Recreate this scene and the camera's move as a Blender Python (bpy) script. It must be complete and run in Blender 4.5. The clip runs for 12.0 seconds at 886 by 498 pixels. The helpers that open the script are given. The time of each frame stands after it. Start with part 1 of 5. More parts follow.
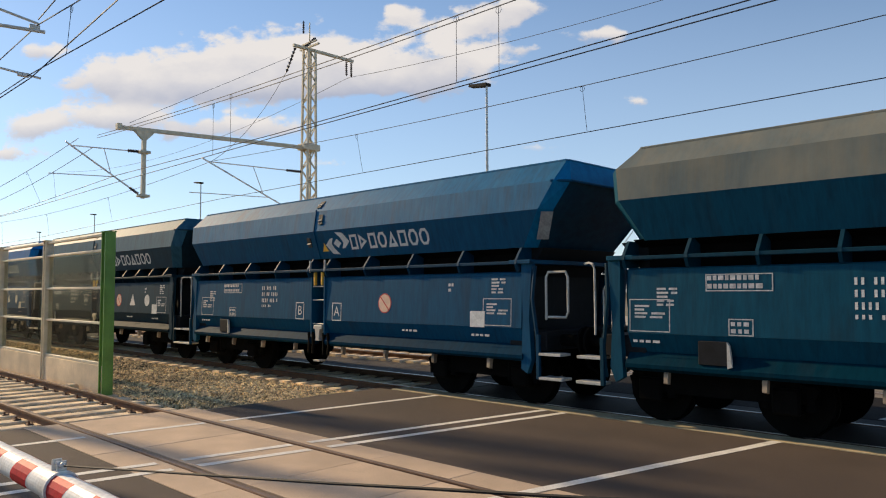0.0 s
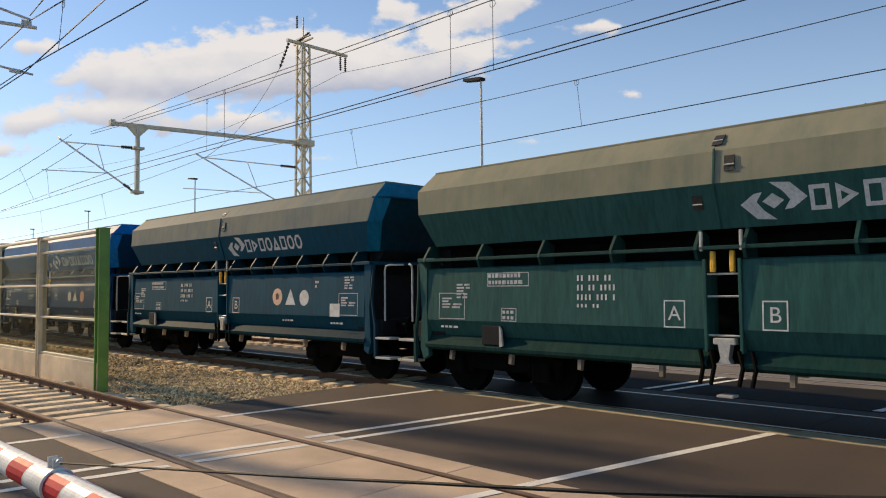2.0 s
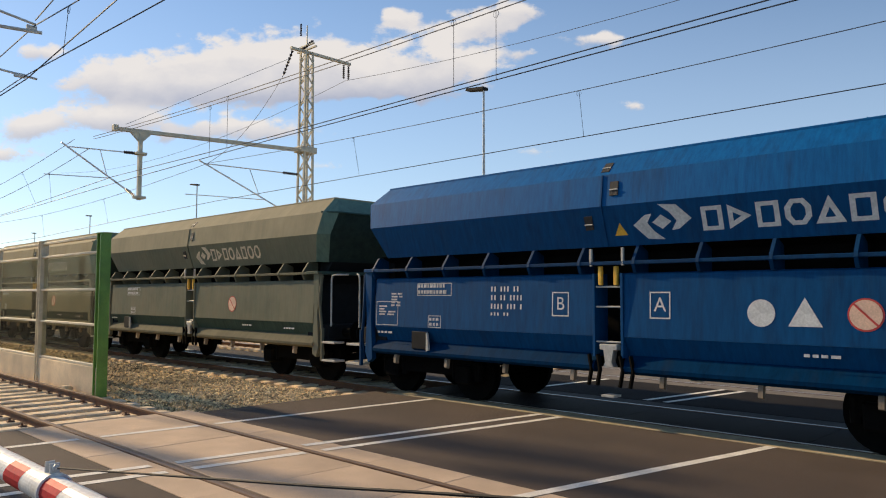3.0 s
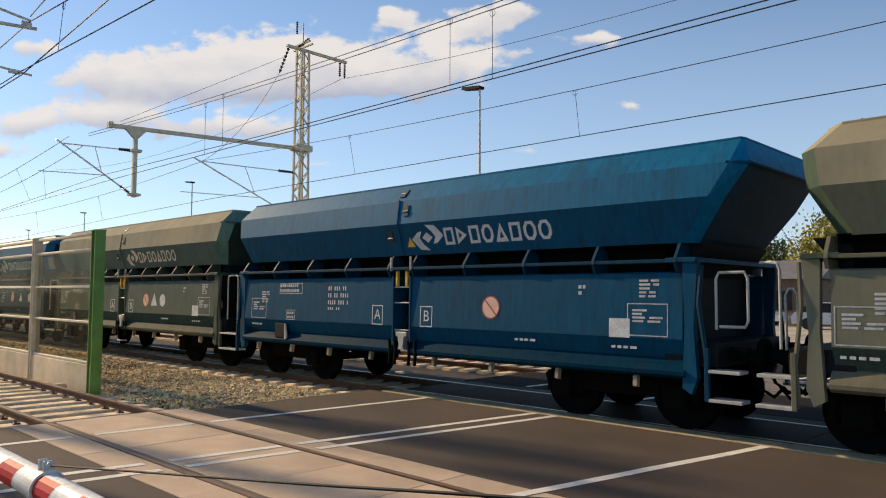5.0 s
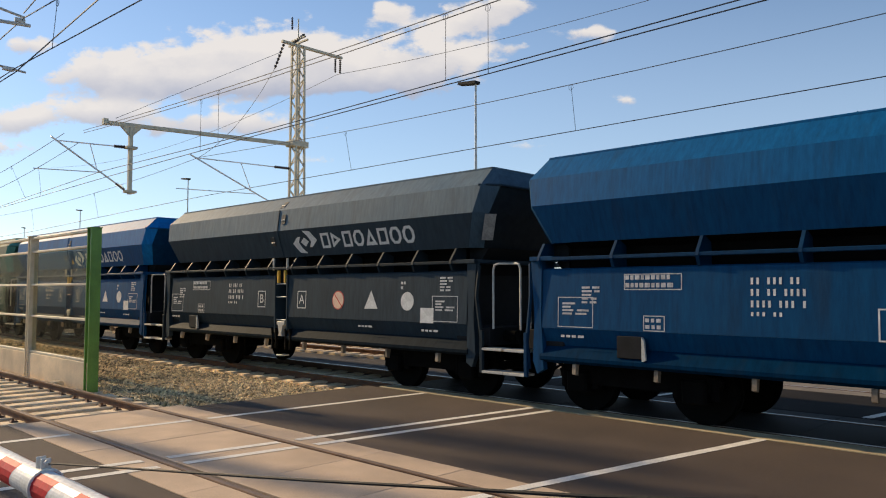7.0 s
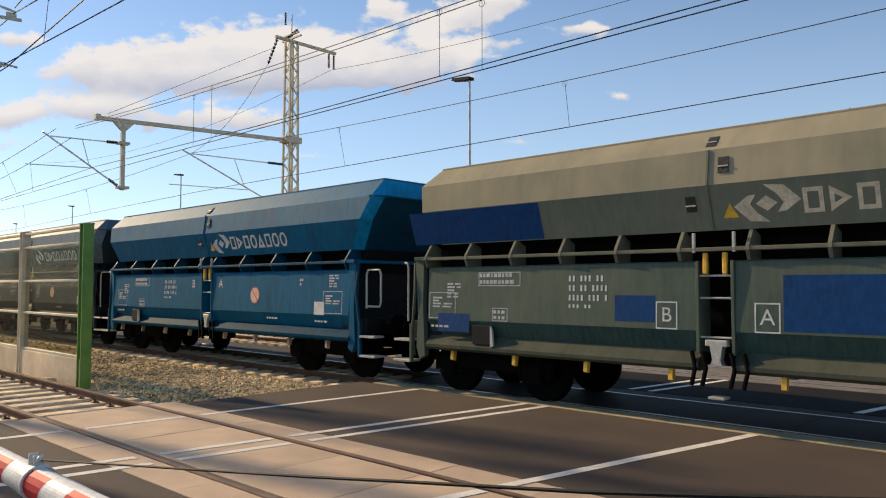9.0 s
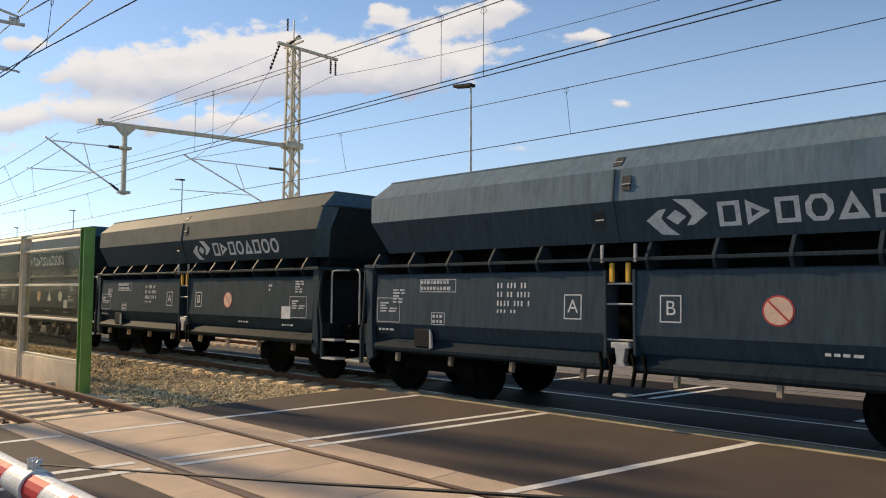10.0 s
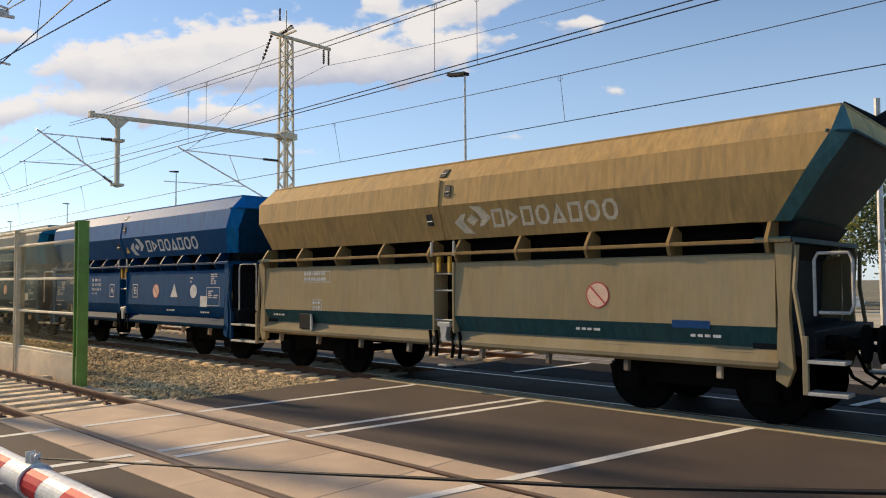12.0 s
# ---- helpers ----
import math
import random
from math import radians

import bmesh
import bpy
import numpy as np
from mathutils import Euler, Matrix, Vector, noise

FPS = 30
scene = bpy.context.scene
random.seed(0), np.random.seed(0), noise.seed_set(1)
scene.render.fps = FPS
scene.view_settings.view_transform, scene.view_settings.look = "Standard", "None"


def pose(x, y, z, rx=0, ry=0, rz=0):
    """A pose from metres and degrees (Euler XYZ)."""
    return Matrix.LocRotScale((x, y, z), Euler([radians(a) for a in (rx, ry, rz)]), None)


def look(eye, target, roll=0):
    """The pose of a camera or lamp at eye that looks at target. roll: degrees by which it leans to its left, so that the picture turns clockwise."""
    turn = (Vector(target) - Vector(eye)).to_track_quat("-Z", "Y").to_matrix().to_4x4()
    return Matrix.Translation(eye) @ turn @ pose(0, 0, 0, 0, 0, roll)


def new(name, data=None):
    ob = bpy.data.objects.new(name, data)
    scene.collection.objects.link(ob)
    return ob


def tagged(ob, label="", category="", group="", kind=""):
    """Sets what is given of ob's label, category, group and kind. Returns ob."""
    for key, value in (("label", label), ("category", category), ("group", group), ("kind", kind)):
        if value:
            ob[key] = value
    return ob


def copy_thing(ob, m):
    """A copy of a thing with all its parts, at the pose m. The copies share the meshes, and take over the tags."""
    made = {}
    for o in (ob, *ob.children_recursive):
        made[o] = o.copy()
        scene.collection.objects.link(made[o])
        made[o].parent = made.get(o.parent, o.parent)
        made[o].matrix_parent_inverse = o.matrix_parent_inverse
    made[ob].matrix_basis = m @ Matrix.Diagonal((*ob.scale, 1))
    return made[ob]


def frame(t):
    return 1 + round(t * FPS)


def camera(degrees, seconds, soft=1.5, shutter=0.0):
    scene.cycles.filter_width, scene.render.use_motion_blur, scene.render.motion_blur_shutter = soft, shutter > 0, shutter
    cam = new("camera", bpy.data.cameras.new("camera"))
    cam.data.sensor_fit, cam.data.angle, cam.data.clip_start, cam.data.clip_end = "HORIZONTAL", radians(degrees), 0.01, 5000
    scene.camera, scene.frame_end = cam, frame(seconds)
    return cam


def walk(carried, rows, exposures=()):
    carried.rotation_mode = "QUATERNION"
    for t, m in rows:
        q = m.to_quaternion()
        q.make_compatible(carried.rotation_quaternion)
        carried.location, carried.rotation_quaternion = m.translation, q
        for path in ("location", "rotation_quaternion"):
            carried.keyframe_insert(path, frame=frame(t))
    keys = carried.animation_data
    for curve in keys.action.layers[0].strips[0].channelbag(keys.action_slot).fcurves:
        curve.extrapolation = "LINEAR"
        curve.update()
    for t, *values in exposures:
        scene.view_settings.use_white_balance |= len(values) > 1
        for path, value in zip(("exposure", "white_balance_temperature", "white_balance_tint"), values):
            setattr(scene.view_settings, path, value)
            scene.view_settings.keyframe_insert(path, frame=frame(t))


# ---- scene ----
# Camera: hand-held, standing at the closed barrier. X runs along the tracks, Y across them.
cam = camera(62.0, 12.0, soft=1.1)
PATH = [
    (0.0, pose(0, 0, 1.8, 93.36, 0.20, 44.66)),
    (0.5, pose(0, 0, 1.8, 93.21, 0.28, 44.60)),
    (1.0, pose(0, 0, 1.8, 93.10, 0.47, 44.67)),
    (1.5, pose(0, 0, 1.8, 92.91, 0.54, 44.40)),
    (2.0, pose(0, 0, 1.8, 92.95, 0.55, 44.31)),
    (2.5, pose(0, 0, 1.8, 93.54, 0.14, 44.33)),
    (3.0, pose(0, 0, 1.8, 93.63, -0.12, 44.34)),
    (5.0, pose(0, 0, 1.8, 93.54, -0.36, 43.97)),
    (5.5, pose(0, 0, 1.8, 93.69, -0.62, 43.91)),
    (6.0, pose(0, 0, 1.8, 93.12, -0.33, 43.92)),
    (6.5, pose(0, 0, 1.8, 92.89, 0.06, 43.84)),
    (7.0, pose(0, 0, 1.8, 93.18, -0.01, 43.74)),
    (9.0, pose(0, 0, 1.8, 92.88, -0.00, 43.26)),
    (9.5, pose(0, 0, 1.8, 93.11, -0.18, 43.21)),
    (10.0, pose(0, 0, 1.8, 93.36, -0.29, 43.29)),
    (10.5, pose(0, 0, 1.8, 93.27, -0.11, 43.45)),
    (11.0, pose(0, 0, 1.8, 93.05, 0.08, 43.35)),
    (11.5, pose(0, 0, 1.8, 92.60, 0.39, 43.21)),
    (12.0, pose(0, 0, 1.8, 92.53, 0.35, 42.98)),
]
walk(cam, PATH, [(0.0, 0.0), (6.5, 0.0), (9.0, 0.06), (12.0, 0.08)])

# ---------------------------------------------------------------- light
SUN_AZ = math.atan2(-0.17, -1.0)          # direction towards the sun in the plan
SUN_EL = radians(27)
sun_way = Vector((math.cos(SUN_AZ) * math.cos(SUN_EL), math.sin(SUN_AZ) * math.cos(SUN_EL), math.sin(SUN_EL)))
sun = new("sun", bpy.data.lights.new("sun", "SUN"))
sun.data.energy, sun.data.angle, sun.data.color = 5.0, radians(1.5), (1.0, 0.75, 0.45)
sun.matrix_world = look(sun_way * 60, (0, 0, 0))
scene.view_settings.exposure = 0.0


class Nodes:
    """Short-hand for building a node tree."""

    def __init__(self, tree):
        self.t = tree
        tree.nodes.clear()

    def add(self, kind, ins=None, **props):
        n = self.t.nodes.new(kind)
        for k, v in props.items():
            setattr(n, k, v)
        for k, v in (ins or {}).items():
            self.put(n.inputs[k], v)
        return n

    def put(self, sock, v):
        if isinstance(v, bpy.types.NodeSocket):
            self.t.links.new(v, sock)
        else:
            sock.default_value = v

    def m(self, op, a, b=0.0, c=0.0):
        n = self.t.nodes.new("ShaderNodeMath")
        n.operation = op
        for s_, v in zip(n.inputs, (a, b, c)):
            self.put(s_, v)
        return n.outputs[0]

    def ramp(self, fac, stops):
        n = self.t.nodes.new("ShaderNodeValToRGB")
        self.put(n.inputs[0], fac)
        e = n.color_ramp.elements
        while len(e) < len(stops):
            e.new(0.5)
        for el, (p, c) in zip(e, stops):
            el.position = p
            el.color = c if len(c) == 4 else (*c, 1)
        return n.outputs[0]

    def mix(self, fac, a, b, blend="MIX"):
        n = self.t.nodes.new("ShaderNodeMix")
        n.data_type, n.blend_type = "RGBA", blend
        self.put(n.inputs[0], fac)
        self.put(n.inputs[6], a)
        self.put(n.inputs[7], b)
        return n.outputs[2]

    def noise(self, vec, scale, detail=4.0, rough=0.55):
        n = self.add("ShaderNodeTexNoise", {"Scale": scale, "Detail": detail, "Roughness": rough})
        if vec is not None:
            self.put(n.inputs["Vector"], vec)
        return n.outputs[0]


def build_sky():
    world = bpy.data.worlds.new("sky")
    scene.world = world
    world.use_nodes = True
    g = Nodes(world.node_tree)
    sky = g.add("ShaderNodeTexSky", sky_type="NISHITA", sun_disc=False, sun_elevation=SUN_EL,
                sun_rotation=math.pi / 2 - SUN_AZ, altitude=50, air_density=1.0, dust_density=0.15, ozone_density=3.0)
    way = g.add("ShaderNodeTexCoord").outputs["Generated"]
    turn = g.add("ShaderNodeVectorRotate", {"Vector": way, "Angle": -radians(44.66)}, rotation_type="Z_AXIS").outputs[0]
    sep = g.add("ShaderNodeSeparateXYZ", {0: turn})
    fw = g.m("MAXIMUM", sep.outputs[1], 0.06)
    u, v = g.m("DIVIDE", sep.outputs[0], fw), g.m("DIVIDE", sep.outputs[2], fw)
    flat = g.add("ShaderNodeCombineXYZ", {0: u, 1: g.m("MULTIPLY", v, 1.6), 2: 0.0}).outputs[0]
    big = g.noise(flat, 11.0, 9.0, 0.62)
    fine = g.noise(flat, 38.0, 6.0, 0.62)
    bent = g.add("ShaderNodeVectorMath", {0: flat, 1: g.add("ShaderNodeCombineXYZ", {0: g.m("MULTIPLY", fine, 0.03), 1: g.m("MULTIPLY", big, 0.03), 2: 0.0}).outputs[0]}, operation="ADD").outputs[0]
    puff = g.add("ShaderNodeTexVoronoi", {"Vector": bent, "Scale": 30.0}, feature="SMOOTH_F1").outputs["Distance"]
    n = g.m("ADD", g.m("ADD", g.m("MULTIPLY", big, 0.6), g.m("MULTIPLY", fine, 0.28)), g.m("MULTIPLY", g.m("SUBTRACT", 0.85, puff), 0.24))
    total, lean = 0.0, 0.0
    for u0, v0, a, b, k in CLOUDS:
        du, dv = g.m("DIVIDE", g.m("SUBTRACT", u, u0), a), g.m("DIVIDE", g.m("SUBTRACT", v, v0), b)
        q = g.m("ADD", g.m("MULTIPLY", du, du), g.m("MULTIPLY", dv, dv))
        e = g.m("MULTIPLY", g.m("EXPONENT", g.m("MULTIPLY", q, -0.8)), k)
        total = g.m("ADD", e, total)
        lean = g.m("ADD", g.m("MULTIPLY", e, dv), lean)
    body = g.m("ADD", total, g.m("MULTIPLY", g.m("SUBTRACT", n, 0.5), 3.4))
    soft = g.add("ShaderNodeMapRange", {0: body, 1: 0.62, 2: 1.08}, interpolation_type="SMOOTHSTEP").outputs[0]
    soft = g.m("MULTIPLY", soft, g.m("MINIMUM", g.m("MULTIPLY", total, 4.0), 1.0))
    up = g.m("DIVIDE", lean, g.m("ADD", total, 0.05))
    lit = g.add("ShaderNodeMapRange", {0: g.m("ADD", up, g.m("MULTIPLY", g.m("SUBTRACT", n, 0.5), 1.6)), 1: -0.9, 2: 0.35}).outputs[0]
    cloud = g.mix(lit, (0.45, 0.47, 0.57, 1), (0.86, 0.80, 0.75, 1))
    base = g.mix(1.0, sky.outputs[0], (SKY_K, SKY_K, SKY_K, 1), "MULTIPLY")
    haze = g.add("ShaderNodeMapRange", {0: v, 1: 0.0, 2: 0.50}).outputs[0]
    base = g.mix(g.m("MULTIPLY", g.m("SUBTRACT", 1.0, haze), g.add("ShaderNodeMapRange", {0: u, 1: -0.6, 2: 0.6, 3: 0.36, 4: 0.60}).outputs[0]), base, (0.60, 0.74, 0.93, 1))
    col = g.mix(g.m("MULTIPLY", soft, 0.93), base, cloud)
    bg = g.add("ShaderNodeBackground", {"Color": col, "Strength": 1.0})
    g.t.links.new(bg.outputs[0], g.add("ShaderNodeOutputWorld").inputs[0])


SKY_K = 0.135
CLOUDS = [(-0.425, 0.298, 0.085, 0.032, 1.2), (-0.270, 0.318, 0.105, 0.036, 1.1), (-0.160, 0.320, 0.090, 0.036, 1.1), (0.000, 0.318, 0.075, 0.036, 1.1),
          (-0.080, 0.298, 0.090, 0.018, 0.9), (-0.245, 0.282, 0.19, 0.018, 1.05), (-0.46, 0.240, 0.075, 0.017, 1.15), (-0.281, 0.228, 0.10, 0.019, 1.1),
          (-0.057, 0.385, 0.040, 0.018, 0.75), (0.060, 0.372, 0.055, 0.022, 1.0), (0.115, 0.395, 0.05, 0.018, 0.95), (0.217, 0.355, 0.042, 0.012, 0.85),
          (0.125, 0.335, 0.034, 0.009, 0.7), (-0.561, 0.226, 0.04, 0.019, 1.1), (-0.556, 0.333, 0.033, 0.014, 1.1), (-0.587, 0.190, 0.045, 0.012, 0.85),
          (0.137, 0.197, 0.069, 0.008, 0.5), (0.265, 0.262, 0.020, 0.008, 0.5), (-0.16, 0.175, 0.07, 0.010, 0.5)]
build_sky()


# ---------------------------------------------------------------- materials
def material(name, base, rough=0.7, metal=0.0, vary=0.25, scale=3.0, grain=40.0, bump=0.2, tint=None, by_object=0.0, spec=0.5, by_island=0.0):
    """Plain surface with stains at two scales, fine relief and a little difference from piece to piece."""
    mt = bpy.data.materials.new(name)
    mt.use_nodes = True
    g = Nodes(mt.node_tree)
    pos = g.add("ShaderNodeTexCoord").outputs["Object"]
    n1, n2 = g.noise(pos, scale, 5.0), g.noise(pos, grain, 3.0, 0.6)
    c0 = tuple(c * (1 - vary) for c in base)
    c1 = tint if tint else tuple(min(1, c * (1 + vary)) for c in base)
    col = g.ramp(n1, [(0.3, c0), (0.7, c1)])
    col = g.mix(0.5, col, g.ramp(n2, [(0.25, (0.55, 0.55, 0.55)), (0.75, (1.3, 1.3, 1.3))]), "MULTIPLY")
    col = g.mix(1.0, col, (1.12, 1.12, 1.12, 1), "MULTIPLY")
    if by_object:
        r = g.add("ShaderNodeObjectInfo").outputs["Random"]
        k = g.m("ADD", 1 - by_object, g.m("MULTIPLY", r, 2 * by_object))
        col = g.mix(1.0, col, g.add("ShaderNodeCombineColor", {0: k, 1: k, 2: k}).outputs[0], "MULTIPLY")
    if by_island:
        r = g.add("ShaderNodeNewGeometry").outputs["Random Per Island"]
        k = g.m("ADD", 1 - by_island, g.m("MULTIPLY", r, 2 * by_island))
        col = g.mix(1.0, col, g.add("ShaderNodeCombineColor", {0: k, 1: k, 2: g.m("MULTIPLY", k, 0.97)}).outputs[0], "MULTIPLY")
    rg = g.m("ADD", rough - 0.1, g.m("MULTIPLY", n1, 0.2))
    b = g.add("ShaderNodeBump", {"Strength": bump, "Distance": 0.01, "Height": n2}).outputs[0]
    p = g.add("ShaderNodeBsdfPrincipled", {"Base Color": col, "Roughness": rg, "Metallic": metal, "Normal": b, "Specular IOR Level": spec})
    g.t.links.new(p.outputs[0], g.add("ShaderNodeOutputMaterial").inputs[0])
    return mt


def wagon_paint(name, rough_low, gloss):
    """Weathered wagon paint: the colour is the object's own; dust and run-off streaks lie over it (amount: the colour's alpha)."""
    mt = bpy.data.materials.new(name)
    mt.use_nodes = True
    g = Nodes(mt.node_tree)
    info = g.add("ShaderNodeObjectInfo")
    pos = g.add("ShaderNodeTexCoord").outputs["Object"]
    shift = g.add("ShaderNodeVectorMath", {0: pos, 1: g.add("ShaderNodeCombineXYZ", {0: g.m("MULTIPLY", info.outputs["Random"], 40.0), 1: 0.0, 2: 0.0}).outputs[0]}, operation="ADD").outputs[0]
    stretched = g.add("ShaderNodeMapping", {"Vector": shift, "Scale": (2.6, 1.0, 0.35)}).outputs[0]
    streak = g.noise(stretched, 1.3, 6.0, 0.65)
    patch = g.noise(shift, 0.8, 5.0, 0.6)
    grain = g.noise(shift, 60.0, 3.0)
    amount = g.m("MULTIPLY", info.outputs["Alpha"], g.m("ADD", g.m("MULTIPLY", streak, 0.7), g.m("MULTIPLY", patch, 1.2)))
    amount = g.m("MINIMUM", g.m("MAXIMUM", g.m("SUBTRACT", amount, 0.1), 0.0), 0.95)
    fade = g.mix(g.m("MULTIPLY", patch, 0.5), info.outputs["Color"], g.mix(1.0, info.outputs["Color"], (1.5, 1.4, 1.3, 1), "MULTIPLY"))
    fade = g.mix(g.m("MULTIPLY", g.m("MAXIMUM", g.m("SUBTRACT", streak, 0.52), 0.0), 1.6), fade, (0.02, 0.025, 0.03, 1))
    worn = g.noise(stretched, 5.5, 7.0, 0.7)
    fade = g.mix(0.75, fade, g.ramp(worn, [(0.3, (0.62, 0.64, 0.66)), (0.5, (1.0, 1.0, 1.0)), (0.72, (1.45, 1.40, 1.32))]), "MULTIPLY")
    col = g.mix(amount, fade, (0.40, 0.345, 0.235, 1))
    rough = g.m("ADD", rough_low, g.m("MULTIPLY", amount, 0.4))
    b = g.add("ShaderNodeBump", {"Strength": 0.12, "Distance": 0.01, "Height": g.m("ADD", g.m("MULTIPLY", patch, 2.0), grain)}).outputs[0]
    p = g.add("ShaderNodeBsdfPrincipled", {"Base Color": col, "Roughness": rough, "Normal": b, "Specular IOR Level": gloss})
    g.t.links.new(p.outputs[0], g.add("ShaderNodeOutputMaterial").inputs[0])
    return mt


def glass_material(name, tint, rough=0.03, clear=0.9):
    mt = bpy.data.materials.new(name)
    mt.use_nodes = True
    g = Nodes(mt.node_tree)
    pos = g.add("ShaderNodeTexCoord").outputs["Object"]
    n = g.noise(pos, 2.5, 5.0)
    tr = g.add("ShaderNodeBsdfTransparent", {"Color": (*tint, 1)})
    gl = g.add("ShaderNodeBsdfGlossy", {"Color": (0.45, 0.45, 0.45, 1), "Roughness": rough})
    dirt = g.add("ShaderNodeBsdfDiffuse", {"Color": (0.35, 0.33, 0.28, 1)})
    m1 = g.add("ShaderNodeMixShader", {0: g.m("MULTIPLY", n, 2 * (1 - clear)), 1: tr.outputs[0], 2: dirt.outputs[0]})
    m2 = g.add("ShaderNodeMixShader", {0: 0.06, 1: m1.outputs[0], 2: gl.outputs[0]})
    g.t.links.new(m2.outputs[0], g.add("ShaderNodeOutputMaterial").inputs[0])
    return mt


ASPHALT = material("asphalt", (0.070, 0.048, 0.034), 0.85, vary=0.25, scale=0.7, grain=120, bump=0.5)
# behind and under the train: shade there is put into these two dark colours
ASPHALT_FAR = material("shaded_asphalt", (0.018, 0.016, 0.015), 0.95, vary=0.3, scale=0.9, grain=120, bump=0.5, spec=0.1)
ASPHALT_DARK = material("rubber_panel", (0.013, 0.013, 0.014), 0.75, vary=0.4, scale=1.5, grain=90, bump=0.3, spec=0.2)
CONCRETE = material("concrete_panel", (0.52, 0.385, 0.265), 0.85, vary=0.2, scale=1.2, grain=70, bump=0.3, by_object=0.06)
CONCRETE_PALE = material("concrete_pale", (0.66, 0.52, 0.35), 0.85, vary=0.2, scale=1.5, grain=60, bump=0.3, by_object=0.05)
CONCRETE_GREY = material("dark_grey_concrete", (0.19, 0.165, 0.135), 0.9, vary=0.25, scale=1.5, grain=60, bump=0.3, by_object=0.08, spec=0.2)
PAVING = material("sunlit_paving", (0.42, 0.37, 0.27), 0.9, vary=0.25, scale=0.4, grain=40, bump=0.3, spec=0.2)
KERB = material("yellowed_concrete", (0.42, 0.34, 0.20), 0.85, vary=0.25, scale=2.5, grain=60, bump=0.3, by_object=0.06)
SLEEPER = material("sleeper_concrete", (0.76, 0.59, 0.38), 0.9, vary=0.3, scale=4, grain=50, bump=0.4, by_object=0.12)
RUST = material("rusty_rail", (0.115, 0.058, 0.032), 0.75, metal=0.2, vary=0.3, scale=6, grain=60, bump=0.3)
RAIL_TOP = material("worn_rail_head", (0.40, 0.38, 0.35), 0.35, metal=0.9, vary=0.1, scale=3, grain=80, bump=0.1)
RAIL_DULL = material("dull_brown_rail_head", (0.20, 0.14, 0.10), 0.55, metal=0.3, vary=0.2, scale=3, grain=80, bump=0.1)
# grey stone, its colour lowered further for the train's shade
STONE_SHADED = material("grey_shaded_ballast", (0.060, 0.052, 0.045), 0.9, vary=0.4, scale=9, grain=70, bump=0.5, spec=0.2)
STONE = material("ballast_stone", (0.60, 0.46, 0.26), 0.9, vary=0.35, scale=0.5, grain=70, bump=0.5, by_island=0.75)
SOIL = material("ballast_bed", (0.40, 0.29, 0.15), 0.95, vary=0.4, scale=1.2, grain=45, bump=0.9)
GROUND = material("dry_ground", (0.17, 0.15, 0.09), 0.95, vary=0.35, scale=0.3, grain=12, bump=0.6)
ROAD_WHITE = material("road_paint", (0.72, 0.68, 0.60), 0.7, vary=0.15, scale=5, grain=60, bump=0.2)
STEEL = material("galvanised_steel", (0.60, 0.58, 0.54), 0.5, metal=0.1, vary=0.2, scale=4, grain=50, bump=0.1)
TUBE_METAL = material("bright_aluminium_tube", (0.80, 0.79, 0.77), 0.5, vary=0.12, scale=4, grain=50, bump=0.1)
STEEL_WARM = material("weathered_galvanised_steel", (0.55, 0.49, 0.37), 0.6, metal=0.0, vary=0.2, scale=4, grain=50, bump=0.1)
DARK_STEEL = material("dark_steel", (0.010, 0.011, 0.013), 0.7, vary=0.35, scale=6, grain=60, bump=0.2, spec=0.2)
# near-black: the deep shade under the wagons is put into this colour
UNDER = material("underframe_shade_grime", (0.004, 0.0038, 0.0035), 0.95, vary=0.4, scale=5, grain=50, bump=0.3, spec=0.08)
WIRE = material("weathered_copper_wire", (0.05, 0.06, 0.08), 0.6, metal=0.3, vary=0.1, scale=2, grain=20, bump=0.0)
INSULATOR = material("brown_insulator", (0.045, 0.03, 0.028), 0.25, vary=0.1, scale=8, grain=30, bump=0.0)
GREEN_POST = material("green_coated_steel", (0.12, 0.25, 0.045), 0.5, vary=0.15, scale=4, grain=40, bump=0.1)
RED = material("red_reflective_band", (0.50, 0.016, 0.022), 0.6, vary=0.12, scale=6, grain=50, bump=0.05, spec=0.2)
WHITE = material("white_barrier_coat", (0.72, 0.70, 0.66), 0.45, vary=0.1, scale=5, grain=40, bump=0.05)
MARK = material("white_marking_paint", (0.58, 0.58, 0.56), 0.6, vary=0.18, scale=6, grain=30, bump=0.0)
MARK_DATA = material("small_marking_paint", (0.42, 0.43, 0.43), 0.65, vary=0.35, scale=9, grain=30, bump=0.0)
MARK_DIM = material("faded_marking_paint", (0.30, 0.32, 0.33), 0.65, vary=0.3, scale=7, grain=30, bump=0.0)
MARK_TAN = material("dusty_marking_paint", (0.66, 0.55, 0.38), 0.7, vary=0.25, scale=6, grain=30, bump=0.0)
YELLOW = material("yellow_grip_paint", (0.75, 0.42, 0.04), 0.5, vary=0.2, scale=8, grain=40, bump=0.05)
ORANGE = material("orange_symbol_paint", (0.70, 0.46, 0.33), 0.6, vary=0.12, scale=6, grain=40, bump=0.0)
SIGN_RED = material("red_sign_ring", (0.50, 0.05, 0.04), 0.6, vary=0.15, scale=6, grain=40, bump=0.0)
CATCH = material("worn_catch_metal", (0.26, 0.20, 0.14), 0.7, metal=0.1, vary=0.35, scale=6, grain=40, bump=0.2, by_object=0.4)
TREAD = material("pale_step_metal", (0.46, 0.44, 0.40), 0.55, metal=0.1, vary=0.2, scale=6, grain=40, bump=0.1)
